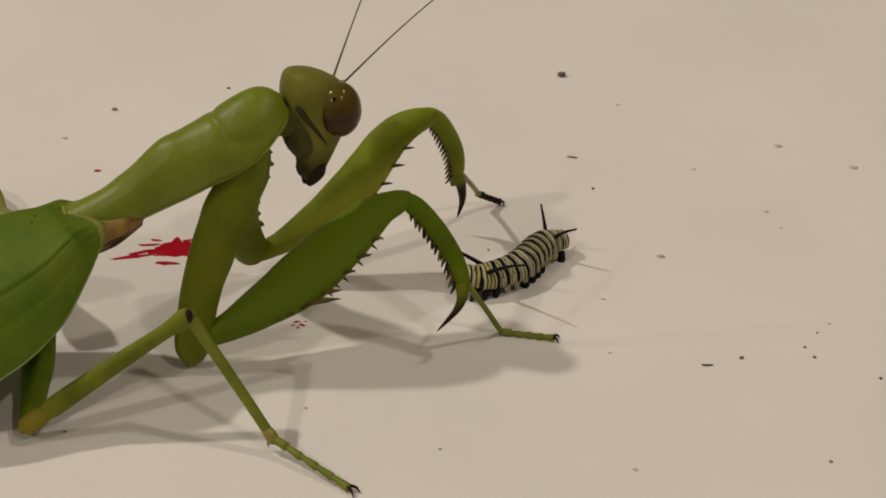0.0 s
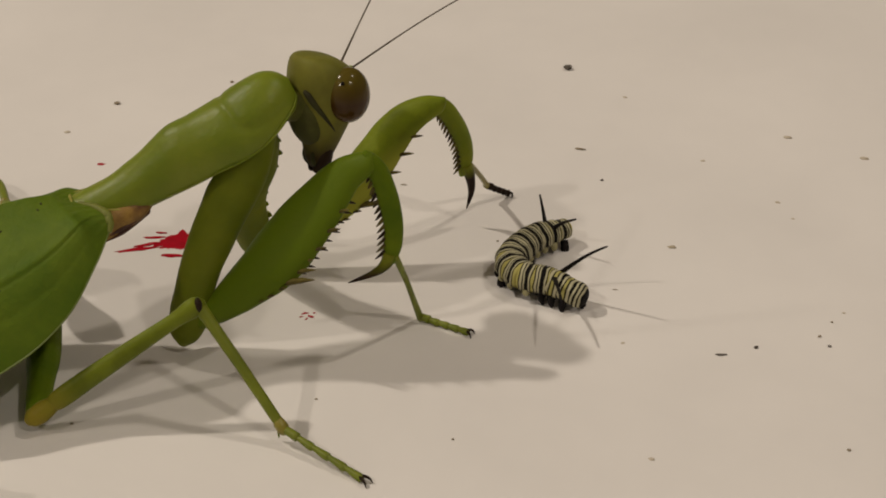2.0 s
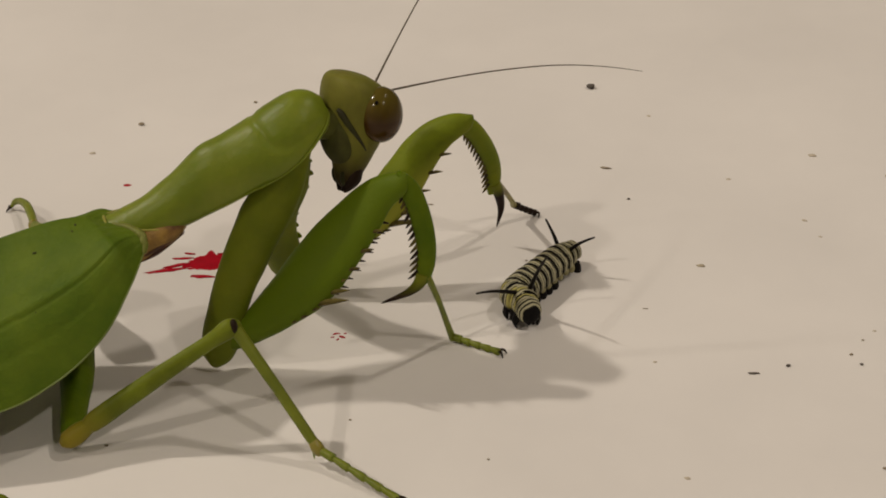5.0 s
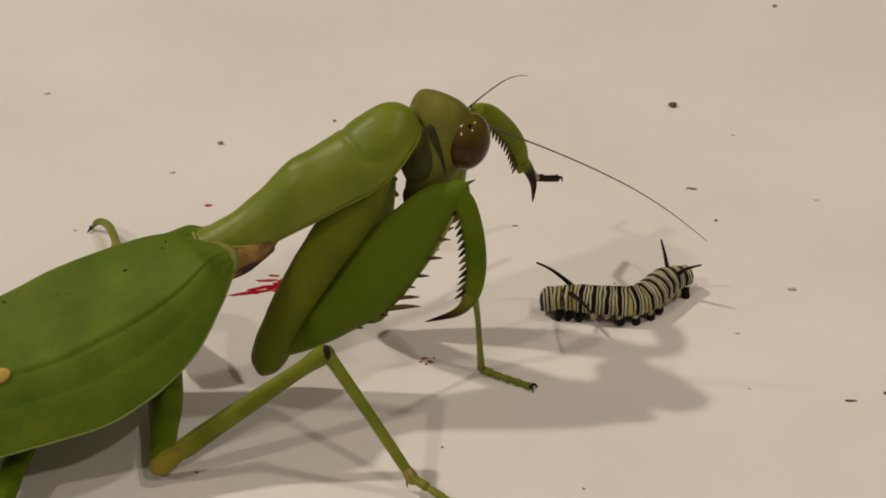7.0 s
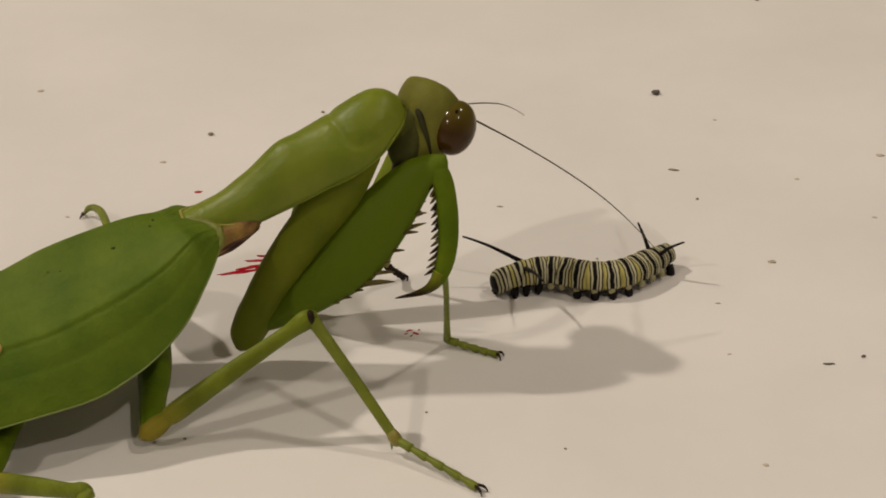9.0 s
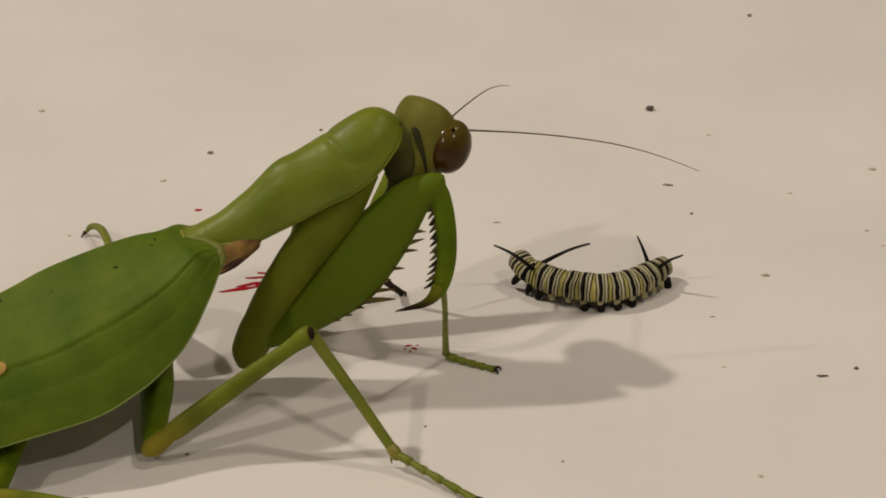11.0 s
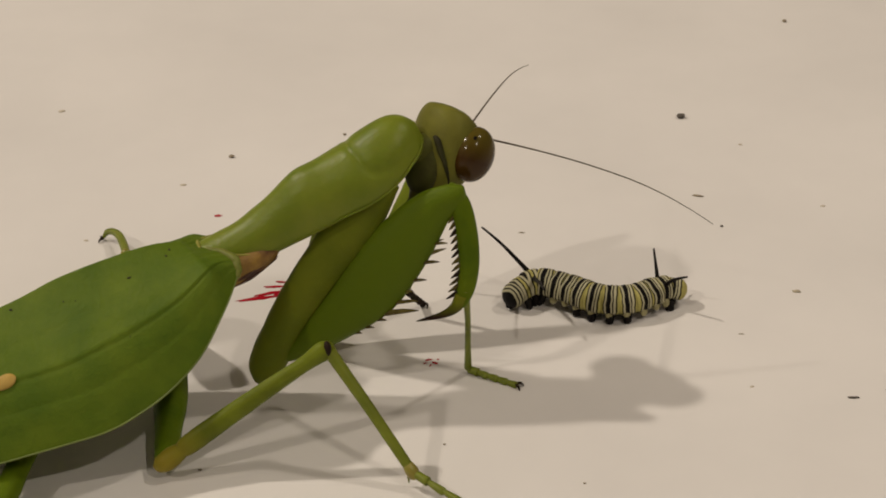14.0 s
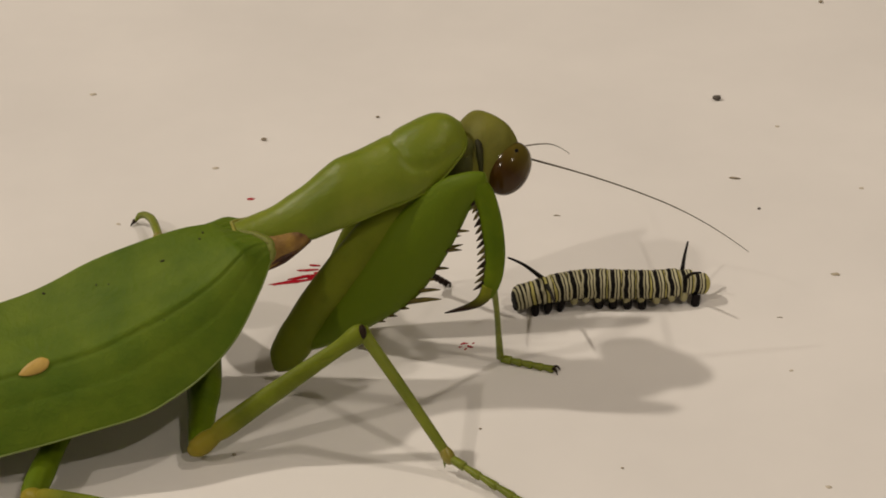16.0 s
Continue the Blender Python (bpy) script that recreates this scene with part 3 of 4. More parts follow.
def foreleg(side):
    """Coxa, femur, tibia and tarsus; each runs along its own x axis, spines on its under side."""
    wide = 0.09 if side > 0 else 0.0
    coxa = part("coxa", blade([(-0.30, 0.16, 0.12, 0.12), (-0.05, 0.20, 0.20, 0.16), (0.2, 0.24 + wide, 0.30, 0.19), (0.5, 0.24 + wide, 0.39, 0.21), (0.9, 0.18 + wide, 0.42, 0.22), (1.3, 0.14, 0.42, 0.22), (1.7, 0.11, 0.40, 0.21), (2.05, 0.13, 0.36, 0.21), (2.35, 0.17, 0.32, 0.20), (2.62, 0.15, 0.24, 0.16), (2.78, 0.03, 0.08, 0.05)], 44, 24, 1.12, 0.03), COXA, mantis)
    for k in range(7 if side > 0 else 0):
        spine((0.30 + 0.27 * k, 0.02 * side, (0.30, 0.31, 0.25, 0.15, 0.10, 0.09, 0.12)[k]), (0.36 + 0.27 * k, 0.02 * side, (0.365, 0.37, 0.31, 0.20, 0.15, 0.14, 0.17)[k]), 0.045, COXA, coxa)
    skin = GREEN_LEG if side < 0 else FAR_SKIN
    if side < 0:
        girth = [(-0.10, 0.04, 0.10, 0.06), (0.05, 0.10, 0.20, 0.13), (0.35, 0.07, 0.32, 0.17), (0.7, 0.12, 0.42, 0.19), (1.0, 0.17, 0.49, 0.20), (1.3, 0.23, 0.54, 0.20), (1.6, 0.28, 0.53, 0.19),
                 (1.9, 0.31, 0.47, 0.18), (2.2, 0.31, 0.39, 0.16), (2.5, 0.30, 0.29, 0.14), (2.75, 0.26, 0.20, 0.12), (2.93, 0.18, 0.19, 0.11), (3.04, 0.12, 0.17, 0.09), (3.12, 0.05, 0.10, 0.06), (3.16, 0.0, 0.03, 0.02)]
    else:
        girth = [(-0.10, 0.04, 0.10, 0.06), (0.05, 0.08, 0.18, 0.12), (0.35, 0.03, 0.28, 0.16), (0.7, 0.04, 0.38, 0.18), (1.0, 0.06, 0.45, 0.19), (1.3, 0.10, 0.47, 0.19), (1.6, 0.15, 0.45, 0.18),
                 (1.9, 0.21, 0.38, 0.17), (2.2, 0.27, 0.27, 0.15), (2.45, 0.28, 0.19, 0.13), (2.66, 0.24, 0.16, 0.12), (2.83, 0.17, 0.17, 0.11), (2.95, 0.09, 0.17, 0.09), (3.04, 0.0, 0.12, 0.06), (3.08, -0.04, 0.06, 0.02)]
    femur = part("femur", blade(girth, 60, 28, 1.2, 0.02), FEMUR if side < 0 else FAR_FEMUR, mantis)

    def under(x):
        return float(np.interp(x, [g[0] for g in girth], [g[2] for g in girth])) - 0.02
    for x, reach, w in ((2.43, 0.16, 0.024), (2.17, 0.19, 0.028), (1.91, 0.17, 0.026), (1.74, 0.10, 0.02), (1.56, 0.27, 0.032), (1.36, 0.42, 0.044), (1.22, 0.13, 0.024), (1.04, 0.13, 0.022), (0.90, 0.10, 0.02)):
        spine((x, -0.03, -under(x)), (x + 0.82 * reach, -0.08, -under(x) - 0.55 * reach), w, SPINE, femur)
    for k in range(9):
        x = 2.50 - 0.13 * k
        spine((x, 0.07, -under(x) + 0.08), (x + 0.05, 0.20 + 0.04 * (k % 2), -under(x) + 0.03), 0.024, DARK, femur)
    part("knee_lobe", ball((2.93, 0, -0.02), (0.075, 0.085, 0.085), None, 14), skin, femur)
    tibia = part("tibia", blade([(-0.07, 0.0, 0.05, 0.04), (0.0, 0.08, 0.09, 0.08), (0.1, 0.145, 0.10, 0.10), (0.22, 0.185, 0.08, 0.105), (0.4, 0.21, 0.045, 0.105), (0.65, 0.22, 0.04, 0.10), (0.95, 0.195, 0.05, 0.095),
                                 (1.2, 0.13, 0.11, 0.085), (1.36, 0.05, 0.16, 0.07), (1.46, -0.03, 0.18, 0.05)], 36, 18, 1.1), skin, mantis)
    part("claw", rod([(1.30, 0, -0.05), (1.44, 0, -0.13), (1.54, 0, -0.30), (1.61, 0, -0.64)] if side < 0 else [(1.30, 0, -0.03), (1.54, 0, -0.05), (1.84, 0, -0.13), (2.10, 0, -0.30)], [0.095, 0.075, 0.045, 0.005], 20, 10), CLAW, tibia, "curved dark-tipped raptorial claw")
    for k in range(13):
        x = 0.24 + 0.085 * k
        z = -float(np.interp(x, (0.2, 0.65, 0.95, 1.2, 1.36), (0.07, 0.04, 0.05, 0.11, 0.16))) + 0.015
        spine((x, -0.03, z), (x + 0.075, -0.04, z - 0.055 - 0.006 * k), 0.026, SPINE if k % 3 or side > 0 else DARK, tibia)
        if k % 2 and side < 0:
            spine((x + 0.04, 0.04, z), (x + 0.09, 0.05, z - 0.07), 0.018, DARK, tibia)
    shank = part("tarsus_shank", rod([(-0.05, 0, 0), (0.6, 0, 0.01), (1.1, 0, 0), (1.64 if side < 0 else 1.2, 0, -0.01)], [0.045, 0.036, 0.038, 0.05], 14, 10), STEM if side < 0 else JOINT, mantis)
    return dict(coxa=coxa, femur=femur, tibia=tibia, shank=shank, foot=foot(0.72 if side < 0 else 0.45, STEM if side < 0 else DARK))


def foot(length, surface):
    """The jointed tip of a leg with two small claws."""
    ob = part("tarsus", rod([(0, 0, 0), (length * 0.18, 0, 0)], [0.05, 0.055], 4, 8), surface, mantis)
    for k in range(4):
        a = length * (0.15 + 0.19 * k)
        part("toe_joint", loft([(a, 0, 0, 0.03, 0.03), (a + length * 0.1, 0, -0.005, 0.042, 0.042), (a + length * 0.2, 0, -0.01, 0.05, 0.05), (a + length * 0.23, 0, -0.012, 0.02, 0.02)], 8, 8), surface, ob)
    for s in (-1, 1):
        part("toe_claw", rod([(length * 0.88, 0, 0), (length * 0.98, 0.04 * s, 0.02), (length * 1.03, 0.06 * s, -0.04)], [0.022, 0.018, 0.004], 8, 6), DARK, ob)
    return ob


near_foreleg, far_foreleg = foreleg(-1), foreleg(1)


def walking_leg(hip, bend, knee, shin, toe, mark=True, curl=(), stout=1.0):
    """A thin walking leg through its joints, in body-root centimetres."""
    hip, bend, knee, shin, toe = (world_to_body(p) for p in (hip, bend, knee, shin, toe))
    up = Vector((0, 0, 1))

    def seg(name, a, b, sections, surface):
        ob = part(name, loft([(x * (b - a).length, y, z, w, h) for x, y, z, w, h in sections], 24, 20, rough=0.02, keel=0.14 if name == "leg_femur" else 0.0), surface, mantis)
        ob.matrix_basis = aim(a, b, up if abs((b - a).normalized().z) < 0.9 else Vector((1, 0, 0)))
        return ob
    cx = seg("leg_coxa", hip, bend, [(-0.05, 0, 0.02, 0.22 * stout, 0.22 * stout), (0.3, 0, 0.02, 0.25 * stout, 0.25 * stout), (0.6, 0, 0.01, 0.20 * stout, 0.20 * stout), (0.85, 0, 0, 0.15, 0.15), (0.97, 0, 0, 0.13, 0.13), (1.06, 0, 0, 0.07, 0.07)], GREEN_LEG)
    tr = seg("trochanter", bend, bend + (knee - bend) * 0.14, [(-0.46, 0, 0, 0.05, 0.05), (-0.2, 0, 0, 0.115, 0.11), (0.2, 0, 0, 0.125, 0.125), (0.6, 0, 0, 0.10, 0.105), (0.75, 0, 0, 0.085, 0.09)], LEG_BLEND)
    fe = seg("leg_femur", bend, knee, [(0.09, 0, 0, 0.075, 0.08), (0.14, 0, 0, 0.098, 0.118), (0.3, 0, 0.01, 0.098, 0.12), (0.6, 0, 0.015, 0.088, 0.105), (0.85, 0, 0.01, 0.078, 0.09), (0.96, 0, 0.01, 0.10, 0.115), (1.01, 0, 0, 0.09, 0.10), (1.035, 0, 0, 0.04, 0.04)], LEG_BLEND)
    if mark:
        part("knee_spot", ball(((knee - bend).length * 1.0, -0.03, 0.02), (0.055, 0.078, 0.105), Matrix.Rotation(0.5, 4, "Y"), 12), DARK, fe, "black knee spot")
    ti = seg("leg_tibia", knee, shin, [(-0.01, 0, 0, 0.09, 0.09), (0.08, 0, 0, 0.075, 0.075), (0.5, 0, 0.01, 0.066, 0.066), (0.9, 0, 0.0, 0.062, 0.062), (1.02, 0, 0, 0.055, 0.055)], STEM)
    length = (shin - knee).length
    part("shin_joint", loft([(length * 0.93, 0, 0, 0.06, 0.06), (length * 0.98, 0, 0, 0.078, 0.078), (length * 1.03, 0, 0, 0.066, 0.066), (length * 1.05, 0, 0, 0.03, 0.03)], 10, 12), JOINT, ti, "amber-brown joint above the foot")
    spine((length * 0.97, 0, -0.05), (length * 1.05, 0, -0.16), 0.025, STEM, ti)
    if curl:
        bent = [world_to_body(p) for p in curl]
        tip = part("tarsus", rod(bent, [0.055, 0.06, 0.058, 0.05, 0.045, 0.015], 30, 10), STEM, mantis, "curled green foot")
        for s in (-1, 1):
            part("toe_claw", rod([bent[-1], bent[-1] + Vector((-0.04, 0.05 * s, -0.01)), bent[-1] + Vector((-0.06, 0.07 * s, -0.045))], [0.02, 0.015, 0.004], 6, 6), DARK, tip)
        return
    ft = foot((toe - shin).length, STEM)
    ft.matrix_basis = aim(shin, toe, up)


walking_leg((-4.95, -0.35, 0.34), (-4.80, -1.88, 0.23), (-2.92, -1.42, 1.48), (-1.95, -2.04, 0.22), (-0.95, -2.78, 0.05), stout=0.82)
walking_leg((-6.25, -0.75, 0.55), (-6.52, -2.90, 0.24), (-5.2, -3.62, 0.62), (-5.6, -5.0, 0.4), (-6.6, -5.4, 0.05), False, (), 0.7)
walking_leg((-5.3, 0.25, 1.2), (-5.4, 1.0, 0.7), (-5.7, 2.1, 0.55), (-6.07, 2.74, 0.33), (-6.55, 3.72, 0.06), False,
            ((-6.05, 2.70, 0.34), (-6.17, 3.08, 0.30), (-6.28, 3.37, 0.26), (-6.41, 3.59, 0.20), (-6.52, 3.69, 0.13), (-6.58, 3.68, 0.05)))
walking_leg((-7.0, -0.6, 0.9), (-7.6, 0.0, 0.7), (-9.2, -0.3, 1.3), (-10.6, 0.6, 0.2), (-11.4, 0.9, 0.05), False)

# ---- caterpillar ----
PIECES = 13
caterpillar = thing("caterpillar", (0.3, 1.7, 0), "small caterpillar ringed black, white and yellow on the countertop", "caterpillar")


def ring_mesh(k):
    """One ring of the body, puckered into small folds."""
    size = float(np.interp(k, (0, 1, 2, 5, 10, 12), (0.84, 0.92, 1.0, 1.08, 1.0, 0.74)))
    w, h = 0.20 * size, 0.195 * size
    L = 0.125
    cuts = [(-L, 0.80), (-L * 0.85, 0.93), (-L * 0.55, 1.0), (-L * 0.35, 0.965), (-L * 0.1, 1.01), (L * 0.15, 0.97), (L * 0.4, 1.0), (L * 0.7, 0.95), (L * 0.9, 0.90), (L, 0.78)]
    return loft([(x, 0, 0, w * f, h * f) for x, f in cuts], 20, 24, rough=0.08)


rings = []
for k in range(PIECES):
    ring = part("body_ring", ring_mesh(k), FRONT if k < 2 else SKIN, caterpillar)
    rings.append(ring)
    if k in (5, 6, 7, 8, 12):
        for s in (-1, 1):
            part("proleg", rod([(0, 0.12 * s, -0.10), (0.0, 0.15 * s, -0.17), (0.0, 0.155 * s, -0.215), (0, 0.155 * s, -0.25)], [0.055, 0.055, 0.06, 0.045], 8, 10), BLACK, ring, "stubby black proleg")
    if 3 <= k <= 11:
        for s in (-1, 1):
            part("skin_fold", ball((0.01, 0.15 * s, -0.10 - 0.015 * (k % 2)), (0.055, 0.045, 0.075), Matrix.Rotation(0.25 * s, 4, "X"), 12), FOLD, ring, "cream fold along the flank")
    if k in (0, 1, 2):
        for s in (-1, 1):
            part("true_leg", rod([(0, 0.10 * s, -0.10), (0.02, 0.15 * s, -0.20), (0.05, 0.14 * s, -0.29)], [0.06, 0.048, 0.008], 8, 8), BLACK, ring, "short pointed black leg")
    if k == PIECES - 1:
        part("tail_plate", ball((-0.10, 0, 0.0), (0.075, 0.125, 0.12), None, 16), SKIN, ring, "rounded cream and black tail plate")
    if k == 11:
        for s in (-1, 1):
            part("rear_filament", rod([(0, 0.10 * s, 0.13), (-0.04, 0.22 * s, 0.26), (-0.11, 0.39 * s, 0.38)], [0.030, 0.021, 0.012], 12, 8), BLACK, ring, "short black fleshy filament")
face = part("face", loft([(-0.10, 0, 0, 0.14, 0.14), (-0.02, 0, 0, 0.165, 0.17), (0.06, 0, -0.01, 0.15, 0.16), (0.11, 0, -0.02, 0.10, 0.11), (0.135, 0, -0.03, 0.02, 0.03)], 14, 18), FACE, caterpillar, "striped black and cream head")
for s in (-1, 1):
    part("jaw", ball((0.10, 0.03 * s, -0.13), (0.035, 0.03, 0.03), None, 8), BLACK, face)


def filament():
    pts = [(0, 0, 0), (0.25, 0, 0.015), (0.5, 0, 0.02), (0.72, 0, 0.005), (0.85, 0, -0.012)]
    return part("front_filament", rod(pts, [0.034, 0.026, 0.020, 0.016, 0.012], 16, 8), BLACK, caterpillar, "long black fleshy filament")


filament_one, filament_two = filament(), filament()

# ---- marks and grit on the countertop ----


def blot(name, place, size, spikes, seed, surface, label, category, stretch=(1, 1), turn=0.0, height=0.006):
    """A dried splash: a thin dome with a ragged outline."""
    rnd = random.Random(seed)
    bm = bmesh.new()
    n = 72
    centre = bm.verts.new((0, 0, height))
    inner, outer = [], []
    lobes = [(rnd.uniform(0, 6.28), rnd.uniform(0.2, 1.0) * spikes, rnd.uniform(0.08, 0.25)) for _ in range(9)]
    for k in range(n):
        q = 2 * math.pi * k / n
        r = 0.75 + 0.25 * rnd.random() * (0.3 + spikes)
        for a, tall, wide in lobes:
            d = math.atan2(math.sin(q - a), math.cos(q - a))
            r += tall * math.exp(-(d / wide) ** 2)
        x, y = r * size * stretch[0] * math.cos(q), r * size * stretch[1] * math.sin(q)
        inner.append(bm.verts.new((x * 0.9, y * 0.9, height)))
        outer.append(bm.verts.new((x, y, -0.001)))
    for k in range(n):
        j = (k + 1) % n
        bm.faces.new((centre, inner[k], inner[j]))
        bm.faces.new((inner[k], outer[k], outer[j], inner[j]))
    bm.faces.new(outer[::-1])
    ob = part(name, bm, surface, None, "", False)
    ob.matrix_world = Matrix.Translation(cm(place[0], place[1], 0)) @ Matrix.Rotation(radians(turn), 4, "Z")
    return tagged(ob, label, category)


blot("ink_smear", (-3.66, 2.34), 0.25, 0.45, 3, INK, "ragged smear of dried red ink on the countertop", "ink", (1.35, 0.85), 10)
for k, (x, y, r, long, turn) in enumerate(((-4.22, 2.13, 0.055, 5.6, 14), (-4.02, 2.44, 0.035, 4.2, 8), (-4.08, 2.26, 0.05, 3.6, 24), (-3.72, 1.99, 0.045, 4.2, -4), (-3.40, 2.60, 0.03, 5.0, 14), (-3.95, 2.56, 0.02, 4.0, -6))):
    blot("ink_streak", (x, y), r, 0.35, 50 + k, INK, "thin red ink streak trailing from the smear", "ink", (long, 0.8), turn, 0.008 + 0.0015 * k)
blot("ink_drop", (-5.06, 4.43), 0.045, 0.3, 7, INK, "small red ink drop on the countertop", "ink", (1.3, 0.9))
for x, y, r, sx, turn in ((-1.88, 0.66, 0.022, 2.0, 20), (-1.80, 0.59, 0.028, 1.7, -35), (-1.92, 0.58, 0.014, 2.0, 10), (-1.85, 0.53, 0.013, 2.2, 60), (-1.76, 0.67, 0.013, 1.4, 0)):
    blot("ink_fleck", (x, y), r, 0.5, int(1000 * r), INK, "tiny red ink fleck on the countertop", "ink", (sx, 0.8), turn)

SPECKS = [
    (1.85, 7.75, 0.064), (2.68, 6.81, 0.028), (5.02, 5.59, 0.050), (1.89, 5.11, 0.050), (2.15, 4.20, 0.028),
    (2.98, 2.41, 0.057), (3.80, 0.05, 0.035), (4.73, 0.10, 0.028), (3.34, -0.12, 0.043), (-5.10, 6.30, 0.050),
    (-5.70, 5.38, 0.035), (6.05, 4.98, 0.050), (4.59, 3.66, 0.028), (3.67, 4.83, 0.028), (2.13, 1.33, 0.021),
    (4.85, 0.65, 0.021), (5.04, 0.87, 0.021), (4.64, 0.32, 0.028), (5.49, -0.33, 0.028), (0.01, -1.92, 0.021),
    (2.29, -2.23, 0.028), (4.60, -2.01, 0.028), (-3.43, 7.09, 0.035), (0.62, 2.49, 0.021), (4.74, 3.22, 0.021),
    (2.14, 0.11, 0.021), (3.95, 11.65, 0.050), (-8.04, 7.90, 0.043), (-0.69, 3.98, 0.028), (-1.62, -1.18, 0.021),
    (-4.44, -1.74, 0.028), (-6.83, 3.68, 0.028),
]


FAINT = {1, 2, 10, 11, 12, 13, 16, 20, 24, 25, 27, 31}
FLAKES = {3, 8, 14, 28}


def grit(x, y, r, k):
    """A speck: a dark grain, a dark thin flake, or a faint flat crumb."""
    rnd = random.Random(k)
    faint, flake = k in FAINT, k in FLAKES
    long, flat = (2.0, 0.35) if flake else (1.2, 0.16) if faint or k == 5 else (1.0, 0.5)
    bm = bmesh.new()
    bmesh.ops.create_icosphere(bm, subdivisions=3, radius=1.0)
    for v in bm.verts:
        v.co *= 1 + 0.45 * noise.noise(v.co * 1.7 + Vector((k * 3.1, 0, 0))) + 0.15 * noise.noise(v.co * 5 + Vector((0, k * 2.3, 0)))
        v.co.x *= r * long * rnd.uniform(0.98, 1.02)
        v.co.y *= r * (0.5 if flake else 0.8)
        v.co.z *= r * flat
    low = min(v.co.z for v in bm.verts)
    for v in bm.verts:
        v.co.z -= low + 0.002
    pale = k == 5
    ob = part("crumb" if pale else "grit", bm, CRUMB if pale else FAINT_GRIT if faint else DARK_GRIT if k in (0, 4, 6, 7, 8, 18) else GRIT)
    ob.matrix_world = Matrix.Translation(cm(x, y, 0)) @ Matrix.Rotation(rnd.uniform(-0.4, 0.4), 4, "Z")
    tagged(ob, "flat tan crumb on the countertop" if pale else "faint tan fleck of dust on the countertop" if faint else "thin dark flake on the countertop" if flake else "tiny dark speck of grit on the countertop",
           "crumb" if pale else "grit", "specks on the countertop")


for k, (x, y, r) in enumerate(SPECKS):
    grit(x, y, r * (1.05 if k == 0 or k in FAINT else 0.8), k)


# ---- what moves ----
def motions():
    tracks = {}

    def key(ob, t, m):
        tracks.setdefault(ob, []).append((t, m))

    base = world_to_body(PRONOTUM_BASE)
    trunk = [ob for ob in mantis.children if ob.name.split(".")[0] in ("wing", "thorax", "abdomen", "neck_membrane", "wing_hinge", "membrane_fold")]
    # the trunk lifts while the forelegs are drawn in
    lifts = ((0.0, 0.0), (6.3, 0.02), (6.7, 0.03), (7.0, 0.12), (7.5, 0.15), (8.0, 0.09), (8.5, 0.05), (9.2, 0.0), (16.0, 0.0))
    for t, rise in lifts:
        for ob in trunk:
            key(ob, t, Matrix.Translation(cm(0, 0, rise)))

    def lean(t, front, pitch):
        """Pronotum to the neck's place, and the head's nod in degrees."""
        front = world_to_body(front)
        rear = base + Vector((0, 0, float(np.interp(t, [a for a, b in lifts], [b for a, b in lifts]))))
        key(pronotum, t, aim(rear, front, (0, 0, 1)))
        x = GAZE * math.cos(radians(pitch)) + Vector((0, 0, math.sin(radians(pitch))))
        z = Vector((0, 0, math.cos(radians(pitch)))) - GAZE * math.sin(radians(pitch))
        z = z * math.cos(radians(10)) + z.cross(x) * math.sin(radians(10))
        key(head, t, aim(front, front + x, z))
        key(neck, t, aim(front, front + (x + (front - rear).normalized()), z))

    def step(leg, t, hip, bend, knee, claw, ankle, toe):
        hip, bend, knee, claw, ankle, toe = (world_to_body(p) for p in (hip, bend, knee, claw, ankle, toe))
        key(leg["coxa"], t, aim(hip, bend, HEAD_ON))
        # until the step both thighs are rolled outwards and show their pale under side
        key(leg["femur"], t, aim(bend, knee, knee - claw + Vector((0, 1.3 if t < 6.8 else 0.0, 0))))
        key(leg["tibia"], t, aim(knee, claw, knee - bend))
        key(leg["shank"], t, aim(knee.lerp(claw, 0.9), ankle, HEAD_ON))
        key(leg["foot"], t, aim(ankle, toe, (0, 0, 1)))

    def feel(t, far, far_way, near, near_way):
        for ob, p, way in ((far_antenna, far, far_way), (near_antenna, near, near_way)):
            p = world_to_body(p)
            key(ob, t, aim(p, p + Vector(way), Vector((0, 0, 1)) + ASIDE * 0.3))

    def crawl(t, way_one, way_two, *spine_points):
        pts = [Vector(glide(spine_points, k / 60)) - caterpillar.location * 100 for k in range(61)]
        far = np.concatenate([[0], np.cumsum([(b - a).length for a, b in zip(pts, pts[1:])])])

        def at(d):
            return Vector([float(np.interp(d, far, [p[i] for p in pts])) for i in range(3)])
        total = far[-1]

        def turned(d):
            ahead = at(max(d - 0.09, 0)) - at(min(d + 0.09, total))
            return ahead.normalized()
        pitch = total / (PIECES + 0.6)
        back = Vector((0, 0, 1))
        for k, ring in reversed(list(enumerate(rings))):
            d = pitch * (k + 1.1)
            p, x = at(min(d, total)), turned(min(d, total))
            back = back - x * back.dot(x)
            if abs(x.z) < 0.6:
                back = back.normalized() + Vector((0, 0, 1))
            back = (back - x * back.dot(x)).normalized()
            key(ring, t, aim(p, p + x, back))
            if k == 1:
                top = back
                side = top.cross(x)
                ways = (Vector(way_one), Vector(way_two))
                left = 1 if ways[0].dot(side) >= ways[1].dot(side) else -1
                for ob, way, s in ((filament_one, ways[0], left), (filament_two, ways[1], -left)):
                    q = p + side * 0.10 * s + top * 0.13
                    key(ob, t, aim(q, q + way, (0, 0, 1) if abs(way.z) < 0.95 else x))
        p, x = at(pitch * 0.35), turned(pitch * 0.6)
        key(face, t, aim(p, p + x, back))

    lean(0, (-1.91, 0.46, 3.16), -9)
